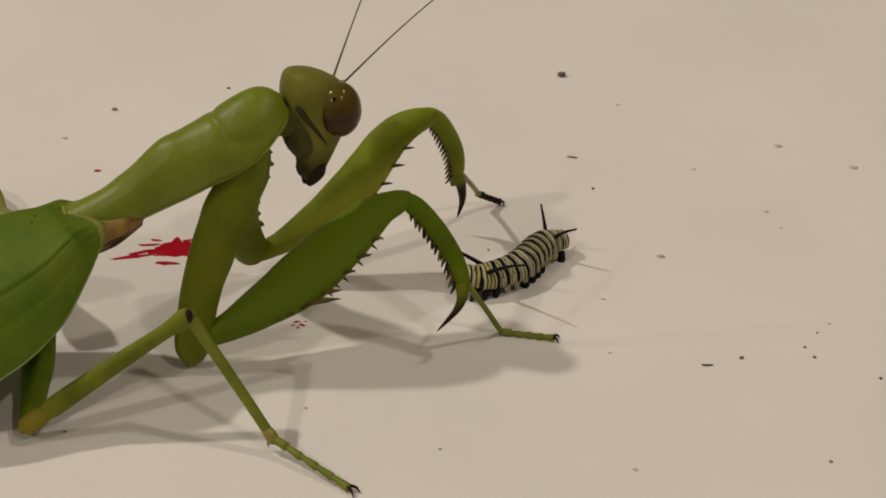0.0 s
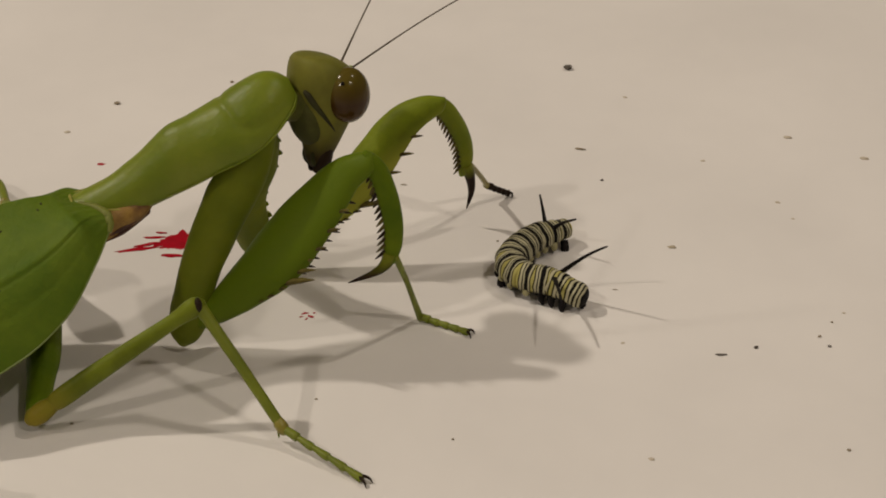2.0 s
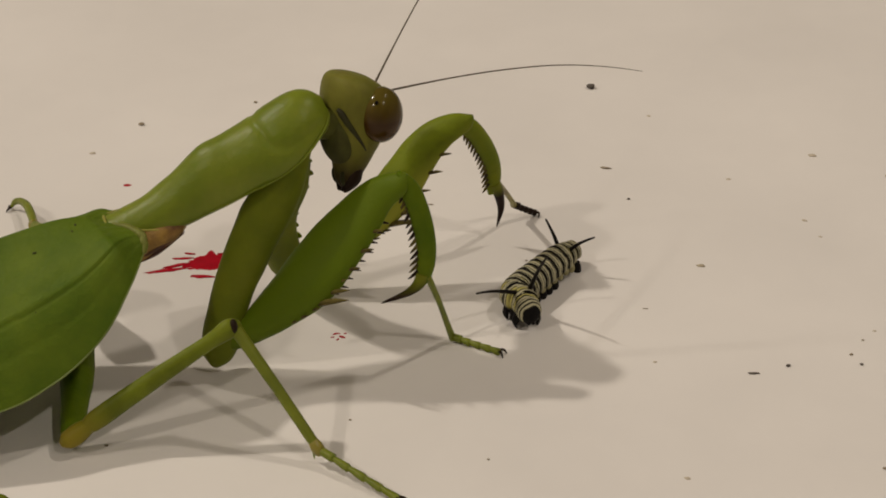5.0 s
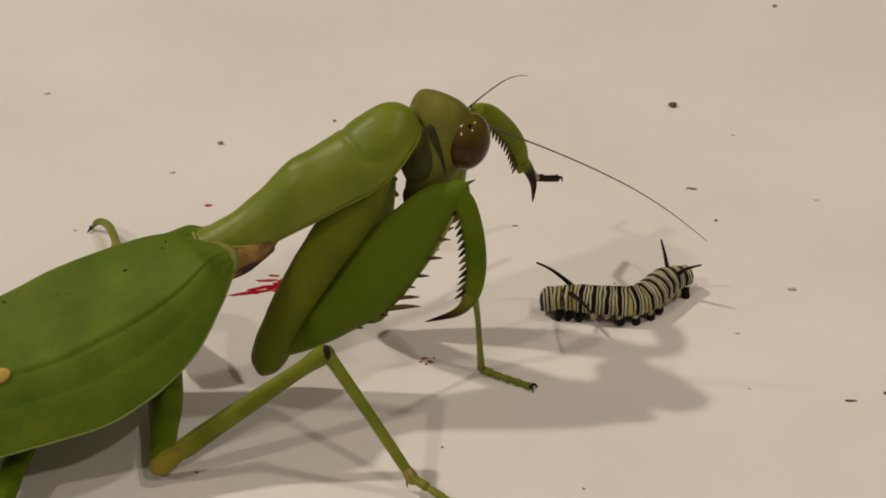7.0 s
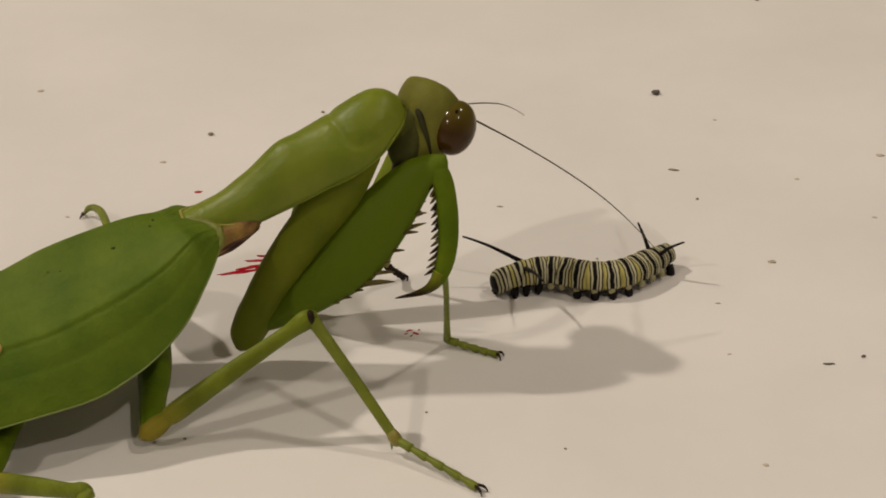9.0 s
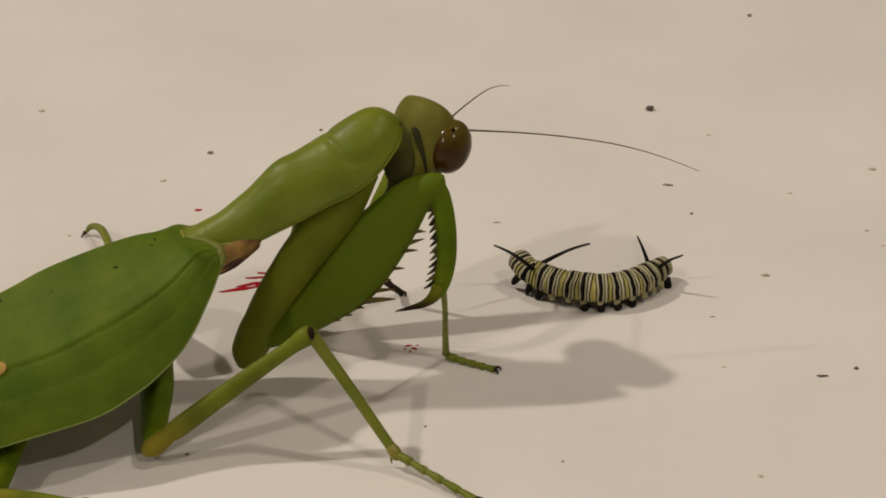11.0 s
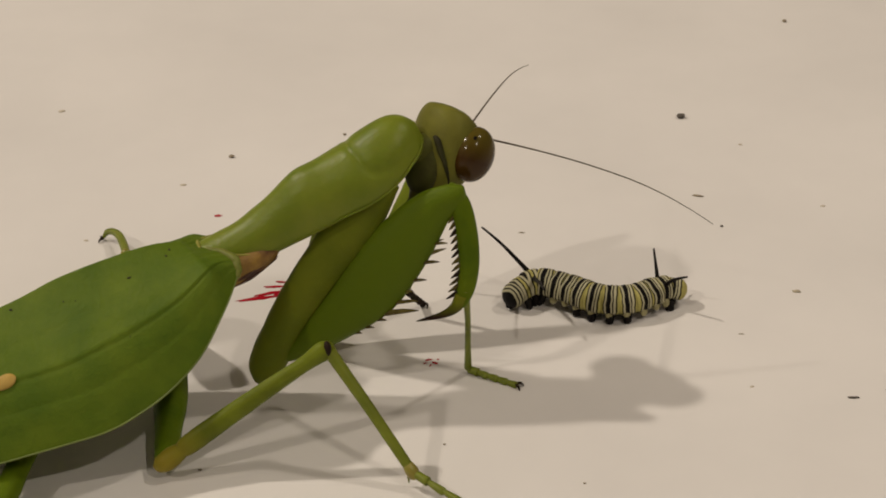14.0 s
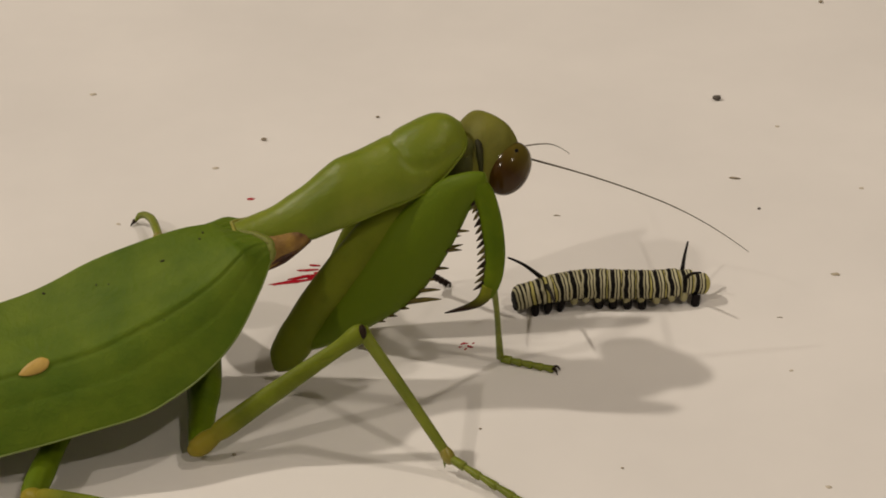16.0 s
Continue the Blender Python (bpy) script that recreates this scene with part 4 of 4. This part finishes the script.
    lean(0.5, (-1.91, 0.46, 3.18), -8)
    lean(1, (-1.92, 0.46, 3.19), -8)
    lean(1.5, (-1.93, 0.45, 3.20), -9)
    lean(2, (-1.93, 0.45, 3.19), -10)
    lean(2.5, (-1.94, 0.44, 3.22), -10)
    lean(3, (-1.93, 0.45, 3.21), -11)
    lean(3.5, (-1.93, 0.45, 3.20), -12)
    lean(4, (-1.93, 0.45, 3.22), -12)
    lean(6.5, (-1.95, 0.44, 3.23), -15)
    lean(6.7, (-1.95, 0.44, 3.23), -15)
    lean(6.86, (-2.00, 0.43, 3.34), -29)
    lean(7, (-2.00, 0.43, 3.34), -29)
    lean(7.5, (-2.03, 0.42, 3.42), -30)
    lean(8, (-1.97, 0.43, 3.30), -29)
    lean(8.5, (-1.95, 0.44, 3.24), -37)
    lean(9, (-1.91, 0.44, 3.15), -33)
    lean(11.5, (-1.92, 0.44, 3.16), -35)
    lean(12, (-1.92, 0.44, 3.15), -34)
    lean(12.5, (-1.93, 0.44, 3.17), -38)
    lean(13, (-1.94, 0.45, 3.19), -32)
    lean(13.5, (-1.94, 0.45, 3.19), -33)
    lean(14, (-1.93, 0.45, 3.18), -33)
    lean(14.5, (-1.94, 0.45, 3.20), -35)
    lean(15, (-1.89, 0.47, 2.94), -53)
    lean(15.5, (-1.88, 0.48, 2.91), -51)
    lean(16, (-1.88, 0.48, 2.90), -50)
    step(near_foreleg, 0.0, (-2.32, 0.09, 2.68), (-2.99, -0.34, 0.44), (-0.51, 0.75, 1.87), (0.32, 0.15, 0.94), (0.77, 0.47, 0.04), (1.48, 0.36, 0.04))
    step(near_foreleg, 0.5, (-2.33, 0.09, 2.70), (-3.14, -0.19, 0.47), (-1.01, -0.00, 2.70), (-0.62, -0.16, 1.24), (-0.32, 0.56, 0.07), (0.32, 0.22, 0.04))
    step(near_foreleg, 1.0, (-2.34, 0.09, 2.71), (-3.16, -0.21, 0.49), (-1.02, -0.10, 2.73), (-0.67, -0.17, 1.24), (-0.40, 0.54, 0.06), (0.24, 0.22, 0.04))
    step(near_foreleg, 6.68, (-2.35, 0.09, 2.71), (-3.17, -0.21, 0.49), (-1.05, -0.10, 2.73), (-0.69, -0.17, 1.23), (-0.40, 0.54, 0.06), (0.24, 0.22, 0.04))
    step(near_foreleg, 6.86, (-2.51, 0.04, 2.70), (-3.60, -0.07, 0.67), (-1.47, -0.00, 2.83), (-1.25, -0.29, 1.48), (-1.15, 0.35, 0.06), (-0.51, 0.02, 0.03))
    step(near_foreleg, 7.0, (-2.51, 0.04, 2.70), (-3.60, -0.07, 0.67), (-1.47, -0.00, 2.83), (-1.25, -0.29, 1.48), (-1.15, 0.35, 0.06), (-0.51, 0.02, 0.03))
    step(near_foreleg, 8.0, (-2.48, 0.06, 2.66), (-3.66, -0.09, 0.70), (-1.55, -0.12, 2.90), (-1.35, -0.34, 1.53), (-1.33, 0.34, 0.13), (-0.69, 0.01, 0.04))
    step(near_foreleg, 9.0, (-2.45, 0.06, 2.57), (-3.68, -0.11, 0.64), (-1.49, 0.06, 2.72), (-1.40, -0.47, 1.46), (-1.38, 0.29, 0.09), (-0.72, 0.02, 0.04))
    step(near_foreleg, 14.5, (-2.45, 0.06, 2.58), (-3.65, -0.18, 0.65), (-1.52, -0.08, 2.82), (-1.36, -0.34, 1.45), (-1.36, 0.36, 0.06), (-0.72, 0.04, 0.03))
    step(near_foreleg, 15.0, (-2.38, 0.09, 2.38), (-3.75, -0.12, 0.59), (-1.66, -0.14, 2.81), (-1.41, -0.40, 1.46), (-1.40, 0.28, 0.06), (-0.72, 0.05, 0.04))
    step(near_foreleg, 16.0, (-2.37, 0.09, 2.35), (-3.77, -0.20, 0.60), (-1.66, -0.20, 2.80), (-1.46, -0.48, 1.45), (-1.40, 0.24, 0.06), (-0.71, 0.03, 0.04))
    step(far_foreleg, 0.0, (-2.46, 0.51, 2.71), (-2.50, 1.66, 0.42), (-0.23, 2.26, 2.25), (0.22, 2.74, 1.01), (0.49, 3.52, 0.28), (0.80, 3.70, 0.06))
    step(far_foreleg, 4.2, (-2.47, 0.52, 2.70), (-2.50, 1.66, 0.42), (-0.30, 2.26, 2.25), (0.22, 2.74, 1.01), (0.49, 3.52, 0.28), (0.80, 3.70, 0.06))
    step(far_foreleg, 6.5, (-2.49, 0.50, 2.74), (-2.51, 1.61, 0.43), (-0.33, 2.27, 2.26), (0.22, 2.76, 1.03), (0.47, 3.52, 0.28), (0.78, 3.70, 0.05))
    step(far_foreleg, 6.7, (-2.49, 0.50, 2.74), (-2.51, 1.61, 0.43), (-0.33, 2.27, 2.26), (0.22, 2.76, 1.03), (0.47, 3.52, 0.28), (0.78, 3.70, 0.05))
    step(far_foreleg, 6.98, (-2.54, 0.50, 2.83), (-2.48, 1.24, 0.41), (-1.22, 1.49, 3.13), (-0.56, 2.11, 2.06), (-0.33, 2.92, 1.34), (-0.06, 3.20, 1.19))
    step(far_foreleg, 7.5, (-2.72, 0.48, 2.87), (-3.03, 0.99, 0.48), (-1.53, 1.20, 3.07), (-1.45, 2.09, 1.99), (-1.25, 3.04, 1.48), (-0.99, 3.30, 1.28))
    step(far_foreleg, 7.78, (-2.68, 0.50, 2.79), (-3.30, 0.86, 0.47), (-1.83, 2.96, 2.03), (-1.98, 1.78, 1.30), (-2.05, 2.32, 0.34), (-1.82, 2.50, 0.03))
    step(far_foreleg, 8.2, (-2.68, 0.50, 2.79), (-3.30, 0.86, 0.47), (-1.83, 2.96, 2.03), (-1.98, 1.78, 1.30), (-2.05, 2.32, 0.34), (-1.82, 2.50, 0.03))
    step(far_foreleg, 9.0, (-2.64, 0.51, 2.69), (-3.24, 0.93, 0.37), (-1.40, 1.89, 2.54), (-2.00, 1.40, 1.37), (-2.21, 1.73, 0.34), (-1.99, 1.94, 0.05))
    step(far_foreleg, 14.5, (-2.64, 0.51, 2.72), (-3.23, 0.93, 0.38), (-1.43, 1.92, 2.57), (-2.01, 1.42, 1.39), (-2.19, 1.75, 0.36), (-1.99, 1.95, 0.05))
    step(far_foreleg, 15.0, (-2.56, 0.53, 2.46), (-3.49, 0.87, 0.28), (-1.59, 1.65, 2.47), (-2.23, 1.31, 1.27), (-2.40, 1.87, 0.33), (-2.15, 2.06, 0.05))
    step(far_foreleg, 16.0, (-2.56, 0.53, 2.46), (-3.49, 0.87, 0.28), (-1.59, 1.65, 2.47), (-2.23, 1.31, 1.27), (-2.40, 1.87, 0.33), (-2.15, 2.06, 0.05))
    feel(0, (-1.38, 1.01, 3.36), (0.23, 0.91, 0.34), (-1.26, 0.83, 3.37), (0.80, 0.30, 0.60))
    feel(0.5, (-1.39, 1.01, 3.38), (0.22, 0.97, -0.07), (-1.27, 0.82, 3.40), (0.87, 0.49, 0.10))
    feel(1, (-1.40, 1.01, 3.41), (0.28, 0.85, 0.46), (-1.27, 0.82, 3.42), (0.99, 0.03, -0.12))
    feel(1.5, (-1.41, 1.01, 3.39), (0.25, 0.96, -0.10), (-1.27, 0.82, 3.42), (0.98, 0.17, -0.06))
    feel(2, (-1.40, 1.01, 3.38), (0.26, 0.94, 0.20), (-1.27, 0.83, 3.40), (0.88, 0.34, 0.40))
    feel(2.5, (-1.41, 1.01, 3.39), (0.26, 0.93, 0.26), (-1.27, 0.82, 3.41), (0.92, 0.38, 0.12))
    feel(3, (-1.40, 1.01, 3.36), (0.26, 0.96, -0.11), (-1.26, 0.83, 3.38), (0.99, 0.11, -0.02))
    feel(3.5, (-1.40, 1.01, 3.35), (0.31, 0.87, 0.39), (-1.25, 0.83, 3.37), (0.99, 0.13, 0.01))
    feel(4, (-1.39, 1.01, 3.35), (0.30, 0.88, 0.38), (-1.26, 0.83, 3.37), (0.98, 0.21, 0.07))
    feel(6.5, (-1.41, 1.01, 3.34), (0.24, 0.97, -0.04), (-1.27, 0.83, 3.36), (0.99, 0.02, -0.15))
    feel(6.7, (-1.41, 1.01, 3.34), (0.20, 0.98, -0.04), (-1.27, 0.83, 3.36), (0.88, 0.30, -0.38))
    feel(6.86, (-1.46, 1.00, 3.27), (0.26, 0.96, -0.11), (-1.32, 0.82, 3.28), (0.92, -0.08, -0.38))
    feel(7, (-1.46, 1.00, 3.27), (0.28, 0.93, -0.25), (-1.32, 0.82, 3.28), (0.91, -0.12, -0.40))
    feel(7.5, (-1.50, 0.99, 3.32), (0.28, 0.95, -0.14), (-1.36, 0.81, 3.34), (0.88, 0.02, -0.48))
    feel(8, (-1.45, 1.01, 3.22), (0.31, 0.92, -0.25), (-1.31, 0.82, 3.24), (0.93, 0.04, -0.36))
    feel(8.5, (-1.43, 1.00, 3.06), (0.30, 0.90, -0.32), (-1.29, 0.82, 3.07), (0.89, -0.00, -0.46))
    feel(9, (-1.38, 1.01, 3.00), (0.32, 0.85, -0.41), (-1.25, 0.83, 3.02), (0.81, 0.02, -0.59))
    feel(11.5, (-1.39, 1.01, 3.00), (0.27, 0.94, -0.20), (-1.26, 0.82, 3.02), (0.99, 0.08, -0.14))
    feel(12, (-1.39, 1.01, 3.01), (0.29, 0.91, -0.31), (-1.25, 0.83, 3.02), (0.97, 0.10, -0.22))
    feel(12.5, (-1.40, 1.00, 2.97), (0.31, 0.90, -0.32), (-1.26, 0.82, 2.99), (0.90, 0.08, -0.44))
    feel(13, (-1.39, 1.01, 3.07), (0.24, 0.96, -0.12), (-1.25, 0.84, 3.09), (0.97, 0.09, -0.22))
    feel(13.5, (-1.40, 1.02, 3.06), (0.25, 0.96, -0.16), (-1.25, 0.84, 3.08), (0.87, 0.08, -0.48))
    feel(14, (-1.39, 1.02, 3.05), (0.24, 0.96, -0.12), (-1.25, 0.84, 3.06), (0.93, 0.06, -0.37))
    feel(14.5, (-1.40, 1.01, 3.04), (0.29, 0.89, -0.36), (-1.26, 0.83, 3.06), (0.89, 0.07, -0.46))
    feel(15, (-1.38, 0.99, 2.55), (0.29, 0.76, -0.58), (-1.24, 0.81, 2.57), (0.73, 0.23, -0.64))
    feel(15.5, (-1.36, 1.00, 2.54), (0.21, -0.96, 0.17), (-1.22, 0.82, 2.56), (0.58, -0.81, -0.01))
    feel(16, (-1.35, 1.01, 2.54), (0.26, 0.87, -0.42), (-1.22, 0.83, 2.57), (0.92, 0.03, -0.40))
    crawl(0, (-0.86, -0.07, 0.51), (0.55, -0.62, 0.56), (0.29, 1.35, 0.30), (0.59, 1.44, 0.25), (0.99, 1.70, 0.25), (1.30, 2.21, 0.25), (1.60, 2.44, 0.22))
    crawl(0.5, (-0.59, -0.15, 0.80), (0.90, -0.15, 0.41), (0.59, 1.47, 0.78), (0.63, 1.30, 0.50), (0.88, 1.42, 0.27), (1.19, 1.94, 0.25), (1.58, 2.40, 0.22))
    crawl(1, (-0.75, -0.19, 0.63), (0.83, -0.24, 0.50), (0.71, 1.57, 0.85), (0.72, 1.42, 0.55), (0.96, 1.52, 0.27), (1.23, 2.02, 0.25), (1.59, 2.39, 0.22))
    crawl(1.5, (-0.12, -0.48, 0.87), (0.48, -0.72, 0.51), (1.47, 0.76, 0.75), (1.14, 1.13, 0.62), (0.79, 1.40, 0.30), (1.00, 2.08, 0.25), (1.50, 2.50, 0.22))
    crawl(2, (0.61, -0.36, 0.70), (0.05, -0.97, 0.24), (1.66, 0.82, 0.22), (1.30, 1.05, 0.28), (0.91, 1.23, 0.27), (0.77, 1.63, 0.25), (1.05, 2.13, 0.25), (1.52, 2.49, 0.22))
    crawl(2.5, (0.16, -0.35, 0.92), (0.35, -0.88, 0.32), (1.80, 1.02, 0.40), (1.43, 1.22, 0.33), (1.08, 1.43, 0.27), (0.80, 1.64, 0.25), (1.07, 2.17, 0.25), (1.55, 2.45, 0.22))
    crawl(3, (0.31, -0.34, 0.89), (0.62, -0.76, 0.19), (2.08, 1.15, 0.28), (1.71, 1.33, 0.28), (1.31, 1.52, 0.27), (0.92, 1.68, 0.25), (1.12, 2.21, 0.25), (1.56, 2.39, 0.22))
    crawl(3.5, (0.87, -0.29, 0.40), (-0.85, -0.42, 0.33), (2.06, 0.83, 0.20), (1.70, 1.17, 0.25), (1.31, 1.47, 0.25), (0.89, 1.71, 0.25), (1.07, 2.17, 0.25), (1.55, 2.42, 0.22))
    crawl(4, (0.45, -0.53, 0.72), (-0.87, -0.33, 0.37), (1.28, 0.55, 0.70), (1.20, 0.97, 0.55), (0.93, 1.40, 0.30), (0.93, 1.90, 0.25), (1.20, 2.20, 0.25), (1.57, 2.40, 0.22))
    crawl(5.0, (0.21, -0.44, 0.87), (-0.61, -0.67, 0.42), (0.59, 0.76, 0.30), (0.52, 1.02, 0.30), (0.42, 1.26, 0.27), (0.66, 1.64, 0.25), (0.97, 2.07, 0.25), (1.22, 2.41, 0.22))
    crawl(6.5, (0.19, -0.24, 0.95), (-0.73, -0.61, 0.31), (-0.23, 1.48, 0.25), (0.10, 1.55, 0.27), (0.54, 1.61, 0.27), (1.00, 1.86, 0.25), (1.36, 2.30, 0.24), (1.58, 2.41, 0.22))
    crawl(7, (-0.56, -0.45, 0.69), (0.24, -0.93, 0.29), (-0.33, 1.74, 0.22), (-0.01, 1.73, 0.25), (0.43, 1.67, 0.25), (0.87, 1.70, 0.25), (1.24, 2.15, 0.25), (1.54, 2.37, 0.22))
    crawl(7.5, (-0.95, -0.06, 0.31), (0.63, -0.70, 0.34), (-0.53, 1.41, 0.20), (-0.20, 1.58, 0.25), (0.20, 1.61, 0.25), (0.64, 1.60, 0.25), (1.10, 1.95, 0.25), (1.52, 2.29, 0.22))
    crawl(8, (0.02, -0.29, 0.96), (-0.90, -0.41, 0.12), (-0.60, 1.84, 0.22), (-0.23, 1.79, 0.25), (0.21, 1.74, 0.25), (0.66, 1.68, 0.25), (1.08, 1.93, 0.25), (1.54, 2.38, 0.22))
    crawl(8.5, (-0.35, -0.54, 0.77), (-0.54, -0.66, 0.52), (-0.73, 1.91, 0.22), (-0.38, 1.89, 0.25), (0.07, 1.82, 0.25), (0.55, 1.68, 0.25), (1.05, 1.90, 0.25), (1.57, 2.35, 0.22))
    crawl(9, (-0.91, 0.07, 0.42), (0.22, -0.91, 0.34), (-0.77, 1.53, 0.20), (-0.41, 1.67, 0.25), (-0.00, 1.74, 0.25), (0.51, 1.59, 0.25), (0.97, 1.71, 0.25), (1.54, 2.27, 0.22))
    crawl(10.2, (-0.11, -0.38, 0.92), (-0.76, -0.43, 0.49), (-0.56, 1.94, 0.30), (-0.26, 2.03, 0.25), (0.15, 1.91, 0.25), (0.67, 1.73, 0.25), (1.13, 1.85, 0.25), (1.69, 2.40, 0.22))
    crawl(11.5, (0.89, -0.21, 0.40), (-0.43, -0.48, 0.76), (-0.04, 2.33, 0.40), (-0.19, 2.16, 0.32), (0.01, 1.82, 0.25), (0.50, 1.62, 0.25), (0.96, 1.73, 0.25), (1.47, 2.21, 0.22))
    crawl(12, (0.85, -0.38, 0.37), (-0.03, -0.67, 0.75), (0.54, 2.37, 0.30), (0.25, 2.53, 0.32), (0.05, 2.23, 0.25), (0.22, 1.70, 0.25), (0.66, 1.62, 0.25), (1.09, 1.92, 0.25), (1.46, 2.15, 0.22))
    crawl(12.5, (0.82, -0.34, 0.47), (-0.43, -0.43, 0.79), (0.56, 2.73, 0.30), (0.27, 2.66, 0.30), (0.18, 2.20, 0.25), (0.42, 1.74, 0.25), (0.83, 1.67, 0.25), (1.18, 1.97, 0.25), (1.48, 2.17, 0.22))
    crawl(13, (0.39, -0.34, 0.85), (-0.81, -0.37, 0.45), (-0.28, 2.65, 0.35), (-0.03, 2.48, 0.27), (0.22, 1.99, 0.25), (0.55, 1.69, 0.25), (0.96, 1.70, 0.25), (1.32, 2.07, 0.25), (1.50, 2.22, 0.22))
    crawl(13.5, (-0.30, -0.34, 0.89), (-0.21, -0.77, 0.60), (-0.71, 2.22, 0.30), (-0.35, 2.28, 0.30), (0.02, 1.97, 0.25), (0.45, 1.68, 0.25), (0.82, 1.68, 0.25), (1.21, 1.98, 0.25), (1.50, 2.11, 0.22))
    crawl(14, (-0.72, 0.33, 0.61), (0.15, -0.92, 0.35), (-0.85, 1.87, 0.20), (-0.53, 2.15, 0.27), (-0.12, 2.04, 0.25), (0.31, 1.76, 0.25), (0.75, 1.77, 0.25), (1.18, 2.06, 0.25), (1.40, 2.04, 0.22))
    crawl(14.5, (-0.77, -0.49, 0.40), (0.43, -0.79, 0.43), (-0.70, 1.40, 0.18), (-0.55, 1.80, 0.25), (-0.16, 1.91, 0.25), (0.35, 1.75, 0.25), (0.79, 1.72, 0.25), (1.17, 1.90, 0.25), (1.37, 1.93, 0.22))
    crawl(15, (-0.64, 0.00, 0.76), (0.11, -0.95, 0.28), (-0.95, 1.46, 0.20), (-0.65, 1.76, 0.25), (-0.17, 1.84, 0.25), (0.34, 1.70, 0.25), (0.78, 1.75, 0.25), (1.15, 1.86, 0.25), (1.39, 1.94, 0.22))
    crawl(15.5, (0.37, -0.18, 0.91), (-0.41, -0.90, 0.15), (-1.13, 1.56, 0.22), (-0.79, 1.65, 0.25), (-0.28, 1.73, 0.25), (0.23, 1.66, 0.25), (0.66, 1.67, 0.25), (1.04, 1.81, 0.25), (1.24, 1.86, 0.22))
    crawl(16, (-0.50, -0.53, 0.68), (0.10, -0.94, 0.31), (-1.22, 1.44, 0.20), (-0.86, 1.54, 0.25), (-0.38, 1.69, 0.25), (0.13, 1.69, 0.25), (0.56, 1.70, 0.25), (0.93, 1.77, 0.25), (1.19, 1.78, 0.22))
    for ob, rows in tracks.items():
        if rows[0][0] > 0:
            rows.insert(0, (0.0, rows[0][1]))
        walk(ob, rows)


motions()
